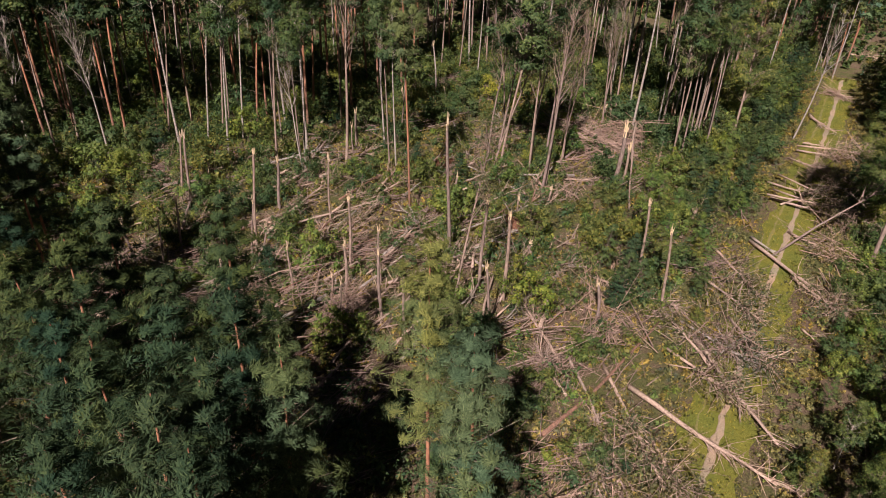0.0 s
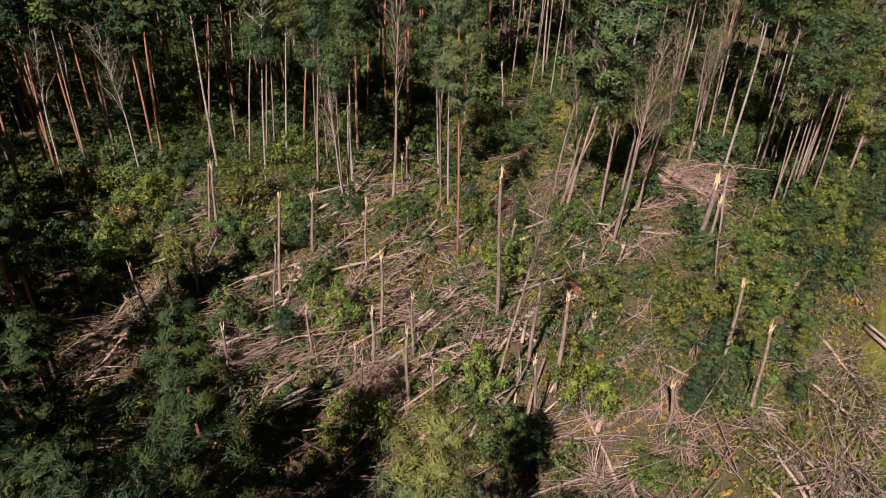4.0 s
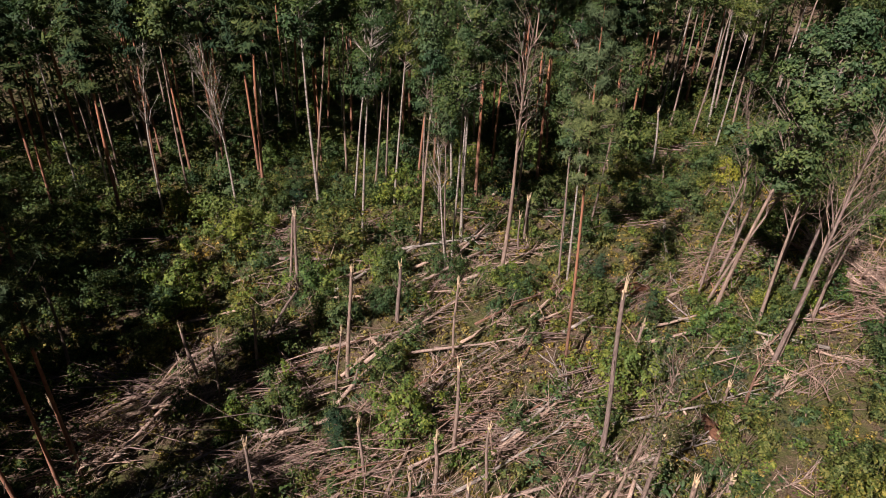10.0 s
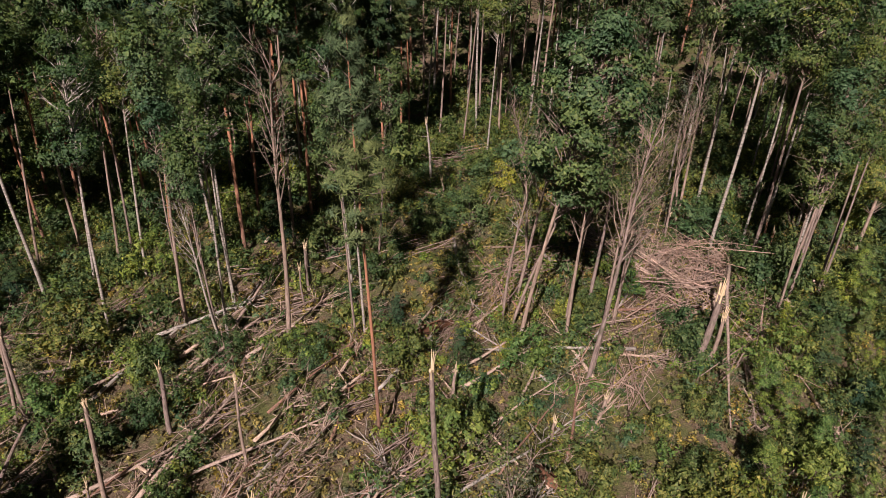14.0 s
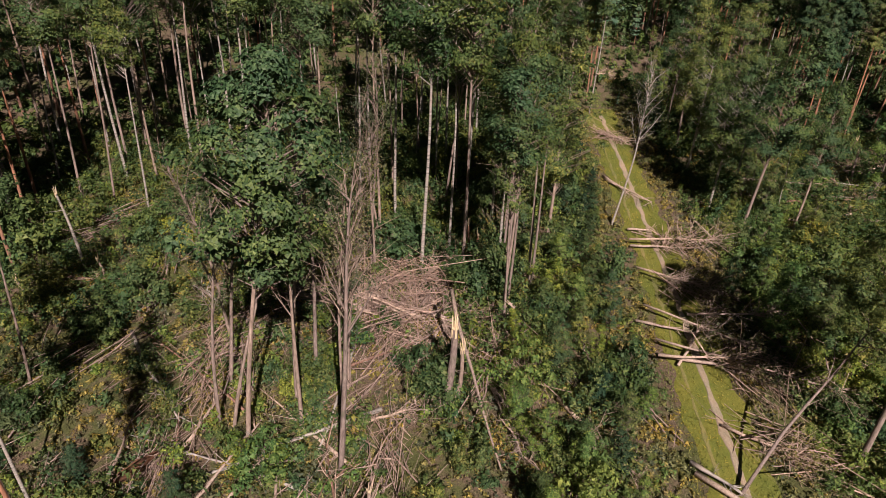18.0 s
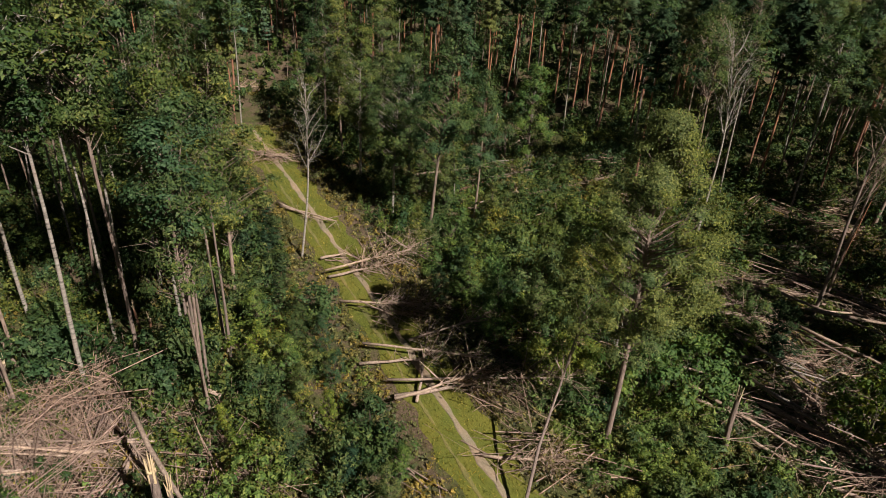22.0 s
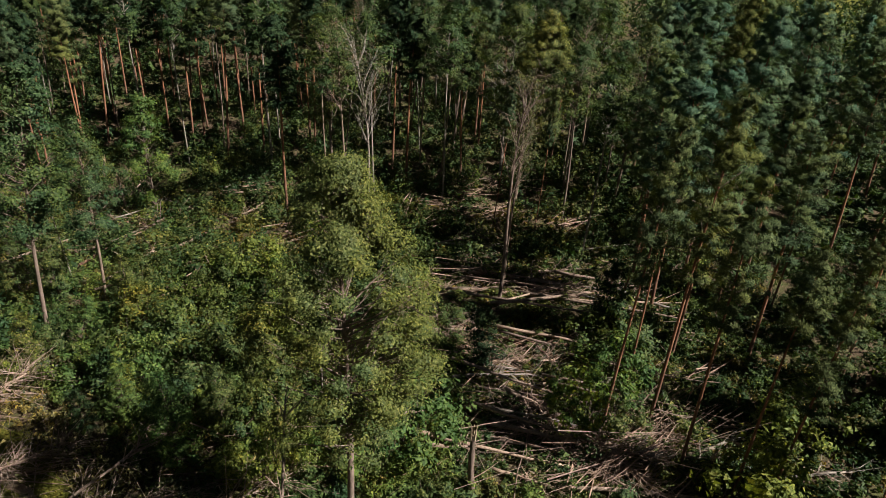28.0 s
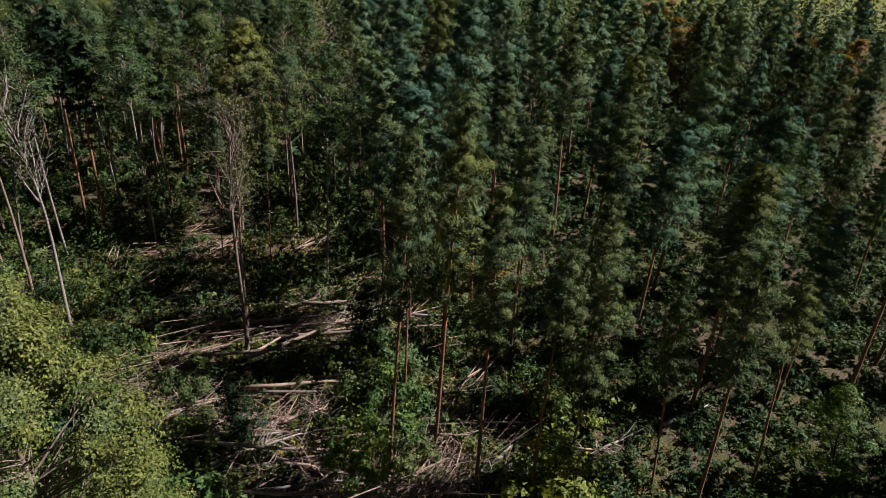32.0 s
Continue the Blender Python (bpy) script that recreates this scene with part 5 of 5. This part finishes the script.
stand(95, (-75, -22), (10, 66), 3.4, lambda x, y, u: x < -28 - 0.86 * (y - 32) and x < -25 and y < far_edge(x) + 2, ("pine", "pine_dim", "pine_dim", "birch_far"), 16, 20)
# along the ride
stand(30, (14, 60), (45, 120), 1.8, lambda x, y, u: -10 < u < -4.6 and y > 60, ("conifer_shrub", "young", "conifer_shrub"), 6, 10)
stand(58, (12, 44), (44, 84), 2.0, lambda x, y, u: -13 < u < -4.6 and (x - 18.5) ** 2 + (y - 75) ** 2 > 45, ("young", "shrub", "young", "conifer_shrub"), 6, 10)
stand(52, (40, 80), (70, 120), 2.4, lambda x, y, u: 4.6 < u < 15 and y > 72, ("young", "young", "birch_far", "young"), 11, 16)
stand(46, (16, 46), (14, 52), 2.2, lambda x, y, u: 4.6 < u < 12 and y < 33 and x < 36, ("young", "young", "birch_full", "young"), 13, 18)
stand(40, (26, 52), (32, 54), 2.2, lambda x, y, u: 5 < u < 12, ("shrub",), 4.0, 6.5)
stand(14, (48, 75), (88, 125), 2.8, lambda x, y, u: 6 < u < 13, ("birch_far", "young", "pine_deep"), 14, 19)
stand(20, (34, 62), (53, 74), 2.4, lambda x, y, u: 6 < u < 13, ("young", "shrub", "shrub"), 6, 10)
stand(34, (26, 56), (44, 86), 1.9, lambda x, y, u: 4.3 < u < 9.5, ("shrub",), 4.0, 5.6)
stand(26, (18, 34), (18, 38), 2.0, lambda x, y, u: 4.5 < u < 11, ("young", "shrub", "young"), 9, 13)
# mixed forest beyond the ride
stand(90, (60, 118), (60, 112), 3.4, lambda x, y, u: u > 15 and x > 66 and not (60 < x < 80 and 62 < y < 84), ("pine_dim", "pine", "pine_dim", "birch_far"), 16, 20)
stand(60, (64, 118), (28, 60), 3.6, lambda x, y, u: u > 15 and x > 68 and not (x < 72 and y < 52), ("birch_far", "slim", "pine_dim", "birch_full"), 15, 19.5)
stand(14, (64, 84), (29, 43), 4.2, lambda x, y, u: True, ("pine_deep", "pine"), 17, 20)
stand(66, (50, 112), (106, 142), 3.8, lambda x, y, u: abs(u) > 7 or y > 110, ("birch_far", "pine_far"), 17, 21)
stand(40, (50, 86), (98, 142), 2.6, lambda x, y, u: abs(u) < 9 and float(ride(x, y)[0]) > 88, ("birch_far", "slim", "young", "pine_far"), 14, 19)
# pine stand
stand(36, (30, 66), (-22, 30), 5.8, lambda x, y, u: y < 30 - 0.1 * (x - 42) and x > 39 - (y < 16) * 8 and (y < 21 or x > 66), ("pine_deep", "pine", "pine_deep"), 12, 19)
stand(15, (49, 67), (19, 31), 4.4, lambda x, y, u: True, ("pine_deep", "pine"), 16, 19)
# the stand carried on south, partly unseen, added to shade its near edge
stand(20, (34, 66), (-34, 2), 5.6, lambda x, y, u: True, ("pine_far",), 15, 18.5)
stand(18, (37, 54), (-6, 24), 4.8, lambda x, y, u: y < 24 - 0.3 * max(0, 44 - x) and u > 14, ("pine_deep", "pine_deep", "pine"), 13, 17.5)
stand(30, (55, 96), (12, 32), 5.2, lambda x, y, u: y < 31 - 0.12 * max(0, x - 60), ("pine_deep",), 17.5, 21)
stand(26, (68, 102), (-36, 2), 4.6, lambda x, y, u: True, ("pine_far",), 15, 18)
stand(84, (60, 116), (-60, 40), 6.4, lambda x, y, u: (y < 34 - 0.25 * (x - 60) or x > 90) and y > -1.3 * (x - 60) - 25, ("pine_far", "pine_far", "pine_deep"), 13, 19)
for x, y, h in ((105.8, -20.2, 13), (103.5, -23.2, 13.3), (101.0, -26.2, 12.8), (98.4, -29.0, 13), (108.2, -26, 14), (90.2, -37.0, 13), (87.2, -39.5, 13.2), (84.2, -41.8, 13), (112, -34, 14), (95, -42, 14)):
    tree("rust", x, y, h, rng.normal() * 0.3, rng.normal() * 0.3)
# pines under the start of the flight; last two unseen, added for their shadow
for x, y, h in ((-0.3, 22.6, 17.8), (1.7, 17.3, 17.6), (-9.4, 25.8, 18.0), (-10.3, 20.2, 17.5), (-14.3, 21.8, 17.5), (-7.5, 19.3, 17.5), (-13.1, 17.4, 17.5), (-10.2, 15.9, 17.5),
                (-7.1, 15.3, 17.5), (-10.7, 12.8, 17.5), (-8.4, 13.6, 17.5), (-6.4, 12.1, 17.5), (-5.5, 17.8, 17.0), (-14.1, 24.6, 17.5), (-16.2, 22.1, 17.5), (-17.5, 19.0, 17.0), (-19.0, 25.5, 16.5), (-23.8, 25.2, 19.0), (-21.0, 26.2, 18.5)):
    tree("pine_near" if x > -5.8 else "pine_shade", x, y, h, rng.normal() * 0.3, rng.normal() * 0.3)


# ---------------------------------------------------------------- undergrowth
def patch(x, y):
    """Where the undergrowth is thick (1) or gives way to litter and broken wood (0)."""
    v = np.sin(x * 0.19 + 2.0 * np.sin(y * 0.11)) + np.sin(y * 0.23 + 1.7 * np.sin(x * 0.13) + 1.0)
    w = np.sin(x * 0.83 + 1.5 * np.sin(y * 0.41)) + np.sin(y * 0.97 + 1.4 * np.sin(x * 0.57) + 2.0)
    return smooth(-0.15, 0.35, 0.55 * v + 0.75 * w + 0.3 + 0.55 * smooth(-8, 6, x) * smooth(36, 50, y) + 0.5 * smooth(52, 64, y) - 0.25 * (1 - smooth(-14, -2, x)) * (1 - smooth(44, 56, y)) + 0.8 * (1 - smooth(-32, -20, x)) * smooth(38, 48, y)
                  - 1.6 * np.exp(-((x - 18.5) ** 2 + (y - 75) ** 2) / 24) - 1.4 * np.exp(-((x - 15.5) ** 2 + (y - 71.5) ** 2) / 14) - 1.0 * np.exp(-((x - 9) ** 2 + (y - 35) ** 2) / 60)
                  - 0.9 * smooth(46, 52, x) * (1 - smooth(44, 50, y)))


def scatter(n, xr, yr, ok, power=1.0):
    x, y = rng.uniform(*xr, n), rng.uniform(*yr, n)
    s, u = ride(x, y)
    keep = ((np.abs(u + 0.1) > 2.4) | (s > 88)) & ok(x, y, u)
    x, y = x[keep], y[keep]
    return x, y


def in_view(x, y, u):
    return (y > 18 - 0.35 * np.maximum(x - 30, 0)) & (x > -70) & (x < 125)


n_done = 0
xs, ys = scatter(2600, (-42, 58), (24, 98), lambda x, y, u: in_view(x, y, u) & (np.abs(u) > 3.6))
for x, y in zip(xs, ys):
    if n_done >= 205:
        break
    s, u = ride(x, y)
    if rng.random() > 0.15 + 0.85 * patch(x, y):
        continue
    dense = u > 3 or y > far_edge(x) - 8
    h = rng.uniform(2.4, 4.6) * (1.2 if dense else 1.0)
    h = min(h, 1.3 + 0.5 * max(0.0, abs(u) - 3.4))
    tree("conifer_shrub" if rng.random() < 0.06 else "shrub", x, y, h * (1.2 if rng.random() < 0.1 else 1), 0, 0, None, rng.uniform(0.85, 1.15))
    n_done += 1


def thicket(name, label, n, xr, yr, ok, mat, per, tall, size, seedless=0.0, lobes=4):
    """Leafy growth that nobody could count, in one mesh: bushes of a few rounded lobes each."""
    x, y = scatter(n, xr, yr, ok)
    keep = rng.random(len(x)) < seedless + (1 - seedless) * patch(x, y)
    x, y = x[keep], y[keep]
    m, each = len(x), max(1, per // lobes)
    hh = rng.uniform(0.3, 1.0, (m, 1)) ** 1.3 * tall
    rr = 0.35 + 0.3 * hh
    lift = unit(rng.normal(size=(m, lobes, 3)) + np.array((0, 0, 0.3)))
    lift[..., 2] = np.abs(lift[..., 2])
    lift = lift * rng.uniform(0.3, 1.0, (m, lobes, 1))
    core = np.stack([x[:, None] + lift[..., 0] * rr, y[:, None] + lift[..., 1] * rr, ground_z(x, y)[:, None] + 0.05 + lift[..., 2] * hh * 0.75], -1)
    fat = (0.18 + 0.19 * hh) * rng.uniform(0.7, 1.25, (m, lobes))
    d = unit(rng.normal(size=(m, lobes, each, 3)) + np.array((0, 0, 0.35)))
    inner = np.arange(each) < each // 5
    c = core[:, :, None] + d * (fat[..., None] * rng.random((m, lobes, each)) ** 0.4 * np.where(inner, 0.55, 1.0))[..., None]
    grow = np.broadcast_to(np.where(inner, 2.0, 1.0), (m, lobes, each)).ravel()
    out = unit(d + lift[:, :, None] * 0.5 + np.array((0, 0, 0.15)))
    c = c.reshape(-1, 3)
    c[:, 2] = np.maximum(c[:, 2], ground_z(c[:, 0], c[:, 1]) + 0.05)
    g = Geo()
    leaves(g, c, rng.uniform(0.6, 1.3, len(c)) * size * grow, 0.35, 0.6, out=out.reshape(-1, 3), loose=0.4)
    return tagged(new(name, g.mesh(name, mat)), label, "undergrowth", kind="stuff")


def clearing(x, y, u):
    return in_view(x, y, u) & (np.abs(u) > 6.0) & ~((x > 40) & (y < 50) & (rng.random(len(x)) < 0.7))


thicket("undergrowth", "dense green leafy undergrowth between the trees", 2500, (-60, 85), (24, 112), clearing, M_LEAF, 190, 3.6, 0.095, 0.35, 6)
thicket("undergrowth", "bright green young bushes in the clearing", 1100, (-60, 85), (24, 112), clearing, M_YOUNG, 180, 3.2, 0.09, 0.3, 6)
thicket("undergrowth", "dark blue-green leafy bushes in the clearing", 1600, (-60, 85), (24, 112), clearing, M_OAKTOP, 190, 4.2, 0.095, 0.25, 6)
thicket("undergrowth", "low leafy bushes along the ride", 900, (-5, 75), (20, 112), lambda x, y, u: (np.abs(u) > 3.6) & (np.abs(u) < 6.5), M_LEAF, 100, 1.6, 0.085, 0.1)
thicket("bramble", "low yellow-green brambles and herbs in the clearing", 19000, (-45, 75), (20, 104), in_view, M_HERB, 22, 0.7, 0.09, 0.85, 2)
thicket("bramble", "low green herbs and seedlings between the fallen pines", 3600, (36, 70), (24, 56), lambda x, y, u: u > 8, M_BIRCHLEAF, 30, 0.8, 0.09, 0.9, 2)
thicket("wilted_foliage", "dull wilting leaves and broken twigs over the fallen wood", 8000, (-42, 74), (24, 100), lambda x, y, u: in_view(x, y, u) & (np.abs(u) > 3.4) & (y < far_edge(x) + 3), M_WILT, 26, 0.55, 0.08, 0.75, 2)
thicket("forest_understory", "green saplings filling the forest floor", 1100, (-20, 60), (56, 122), lambda x, y, u: (y > far_edge(x) - 4) & (u < -4.5), M_BIRCHLEAF, 90, 5.0, 0.13, 0.85, 5)
# the gloom under the crowns is put into these saplings' leaf colour
thicket("forest_understory", "dark green saplings filling the forest floor", 2000, (-75, 60), (56, 122), lambda x, y, u: (y > far_edge(x) - 4) & (u < -4.5), M_SHADELEAF, 90, 5.4, 0.13, 0.85, 5)
thicket("forest_understory", "dark green saplings filling the forest floor", 800, (-60, -28), (25, 64), lambda x, y, u: x < -28 - 0.6 * (y - 40), M_OAKTOP, 90, 4.2, 0.12, 0.9, 5)
thicket("forest_understory", "green saplings filling the forest floor", 1100, (50, 116), (26, 112), lambda x, y, u: (u > 5) & ((x > 60) | (y > 54)) & (y < 72), M_LEAF, 90, 4.6, 0.13, 0.85, 5)
# shade toned into the leaves beyond the ride as well
thicket("forest_understory", "dark green saplings filling the forest floor", 1600, (50, 116), (26, 112), lambda x, y, u: (u > 5) & ((x > 60) | (y > 54)), M_SHADELEAF, 90, 5.0, 0.13, 0.85, 5)
# leaf colour darkened to stand for the pines' shade
thicket("forest_understory", "saplings filling the pine stand's floor, their green darkened as in shade", 2700, (30, 75), (-15, 31), lambda x, y, u: u > 4, M_SHADELEAF, 70, 2.4, 0.12, 0.95)
thicket("undergrowth", "bright green young bushes beyond the ride", 800, (34, 62), (44, 76), lambda x, y, u: (u > 4.4) & (u < 22), M_FRESH, 150, 2.7, 0.09, 0.8, 6)
thicket("undergrowth", "green bushes between the fallen pines", 280, (38, 70), (31, 54), lambda x, y, u: u > 9, M_LEAF, 150, 2.2, 0.09, 0.8, 5)
thicket("forest_understory", "saplings filling the pine stand's floor, their green darkened as in shade", 1800, (70, 116), (-50, 30), lambda x, y, u: y > -1.3 * (x - 60) - 20, M_SHADELEAF, 44, 3.2, 0.22, 1.0)
thicket("forest_understory", "saplings filling the pine stand's floor, their green darkened as in shade", 800, (34, 76), (-36, -8), lambda x, y, u: u > 5, M_SHADELEAF, 34, 2.4, 0.2, 1.0)
thicket("forest_understory", "dark green saplings on the far forest floor", 2600, (-85, 135), (92, 168), lambda x, y, u: ((np.abs(u) > 5) | (y > 108)) & (y > far_edge(x) + 8), M_OAKTOP, 30, 3.2, 0.3, 1.0, 3)
thicket("forest_understory", "dark green saplings on the far forest floor", 1300, (84, 140), (-60, 110), lambda x, y, u: (u > 5) & (y > -1.3 * (x - 60) - 20), M_OAKTOP, 34, 3.0, 0.28, 1.0, 3)
thicket("ride_edge_weeds", "tall weeds along the edges of the grass ride", 15000, (0, 75), (10, 120), lambda x, y, u: (np.abs(u) < 5.6) & (np.abs(u) > 2.2), M_HERB, 20, 0.7, 0.085, 0.8, 2)
thicket("undergrowth", "fresh green low growth beside the grass ride", 3000, (0, 75), (10, 120), lambda x, y, u: (np.abs(u) < 7.5) & (np.abs(u) > 2.9), M_FRESH, 50, 1.1, 0.08, 0.6, 3)


def grass():
    s, u = rng.uniform(-15, 89, 26000), rng.uniform(-2.9, 2.7, 26000)
    keep = (np.abs(u) > 0.42) & ((np.abs(u + 1.25) > 0.22) | (rng.random(26000) < 0.45))
    s, u = s[keep], u[keep] + 1.2 * smooth(5, 75, s[keep])
    p = RIDE_AT + s[:, None] * RIDE_DIR + u[:, None] * RIDE_OUT
    c = np.column_stack([p, ground_z(p[:, 0], p[:, 1]) + 0.11])
    g = Geo()
    leaves(g, c, rng.uniform(0.06, 0.16, len(c)), 0.1, 0.22, axis=np.tile((0, 0, 2.0), (len(c), 1)) + rng.normal(size=(len(c), 3)) * 0.6)
    tagged(new("grass", g.mesh("grass", M_BLADE)), "short yellow-green grass of the ride", "grass", kind="stuff")


grass()


def litter_sticks(name, n, xr, yr, ok, aim, label):
    x, y = scatter(n, xr, yr, ok)
    keep = rng.random(len(x)) < 1.0 - 0.7 * patch(x, y)
    x, y = x[keep], y[keep]
    m = len(x)
    # some lie singly, others in bundles that fell together
    k = m // 14
    own = rng.integers(0, k, m)
    tied = rng.random(m) < 0.55
    x = np.where(tied, x[own] + rng.normal(size=m) * 0.55, x)
    y = np.where(tied, y[own] + rng.normal(size=m) * 0.55, y)
    s, u = ride(x, y)
    x = np.where(np.abs(u) < 3, x[own], x)
    ang = aim + np.where(tied, rng.normal(size=k)[own] * 0.4 + rng.normal(size=m) * 0.12, rng.normal(size=m) * 0.6)
    half = np.where(tied, rng.uniform(1.0, 3.3, m), rng.uniform(0.25, 1.5, m))
    d = np.column_stack([np.cos(ang), np.sin(ang), rng.normal(size=m) * 0.16]) * half[:, None]
    p = np.column_stack([x, y, ground_z(x, y) + rng.uniform(0.1, 1.0, m) ** 1.3])
    a, b = p - d, p + d
    for e in (a, b):
        e[:, 2] = np.maximum(e[:, 2], ground_z(e[:, 0], e[:, 1]) + 0.03)
    g = Geo()
    sticks(g, a, b, rng.uniform(0.012, 0.05, m) * np.where(tied, 1.4, 0.9), 0.05)
    return tagged(new(name, g.mesh(name, M_TWIG)), label, "broken branches", kind="stuff")


litter_sticks("broken_branches", 4600, (-40, 32), (26, 98), lambda x, y, u: (u < -3) & (y < far_edge(x) + 2), 0.75, "bare broken branches strewn over the clearing")
litter_sticks("broken_branches", 1200, (30, 80), (26, 84), lambda x, y, u: (u > 3) & ((y < 52) | (x > 56)), -0.9, "bare broken branches strewn beyond the ride")


def more_fallen(n, xr, yr, ok, aim, spread, leafy=0):
    """Further wind-thrown stems, lying the way the storm laid the others."""
    got = 0
    for _ in range(n * 8):
        x, y = rng.uniform(*xr), rng.uniform(*yr)
        s, u = ride(x, y)
        if abs(u) < 5 or not ok(x, y, u):
            continue
        w, ln = aim + rng.normal() * spread, rng.uniform(5, 11.5)
        if abs(float(ride(x + ln * math.cos(w), y + ln * math.sin(w))[1])) < 4:
            continue
        fallen(x, y, x + ln * math.cos(w), y + ln * math.sin(w), rng.uniform(0.08, 0.18), ("log", "log", "aspen", "birch", "pine")[rng.integers(5)],
               rng.uniform(0.2, 0.7), rng.uniform(0.3, 1.0), int(rng.uniform(0, 22)), leafy if rng.random() < 0.3 else 0)
        got += 1
        if got >= n:
            break


more_fallen(95, (-32, 8), (33, 66), lambda x, y, u: y < far_edge(x) - 4, 1.05, 0.26, 220)
more_fallen(22, (2, 26), (34, 92), lambda x, y, u: u < -6, 1.9, 0.7, 260)
more_fallen(26, (40, 66), (30, 50), lambda x, y, u: u > 6, -1.7, 0.35, 160)
for _ in range(13):
    # pale stems lying side by side, propped on the brush
    x, y, w, ln = rng.uniform(45, 63), rng.uniform(36, 49), -1.72 + rng.normal() * 0.25, rng.uniform(7, 14)
    if y + ln * math.sin(w) > 27:
        fallen(x, y, x + ln * math.cos(w), y + ln * math.sin(w), rng.uniform(0.09, 0.16), ("birch", "aspen", "log", "aspen")[rng.integers(4)], rng.uniform(0.8, 1.2), rng.uniform(0.9, 1.4), 8)
more_fallen(10, (56, 76), (66, 82), lambda x, y, u: u > 6, -0.6, 0.4)


def far_woods():
    """Crowns of the forest that goes on all round, too far off to be told apart."""
    n = 2900
    w, d = rng.uniform(-1.5, 2.6, n), rng.uniform(98, 165, n)
    x, y = 30 + d * np.sin(w), 40 + d * np.cos(w)
    s, u = ride(x, y)
    keep = ((np.abs(u) > 5) | (s > 95)) & ~((x > 135) & (y < -60))
    x, y = x[keep], y[keep]
    m, per = len(x), 80
    c = np.repeat(np.column_stack([x, y, ground_z(x, y)]), per, 0)
    k = rng.random(len(c))
    r = 2.6 * np.sin(np.pi * (0.15 + 0.8 * k)) * np.sqrt(rng.random(len(c)))
    a = rng.uniform(0, 6.283, len(c))
    c += np.column_stack([r * np.cos(a), r * np.sin(a), 3.0 + k * np.repeat(rng.uniform(9, 14, m), per)])
    g = Geo()
    leaves(g, c, rng.uniform(0.26, 0.48, len(c)), 0.5, 0.5, out=unit(np.column_stack([np.cos(a), np.sin(a), 0.8 + 0 * a])))
    tagged(new("far_woods", g.mesh("far_woods", M_SHADELEAF)), "dark forest crowns going on into the distance", "forest", kind="stuff")


far_woods()
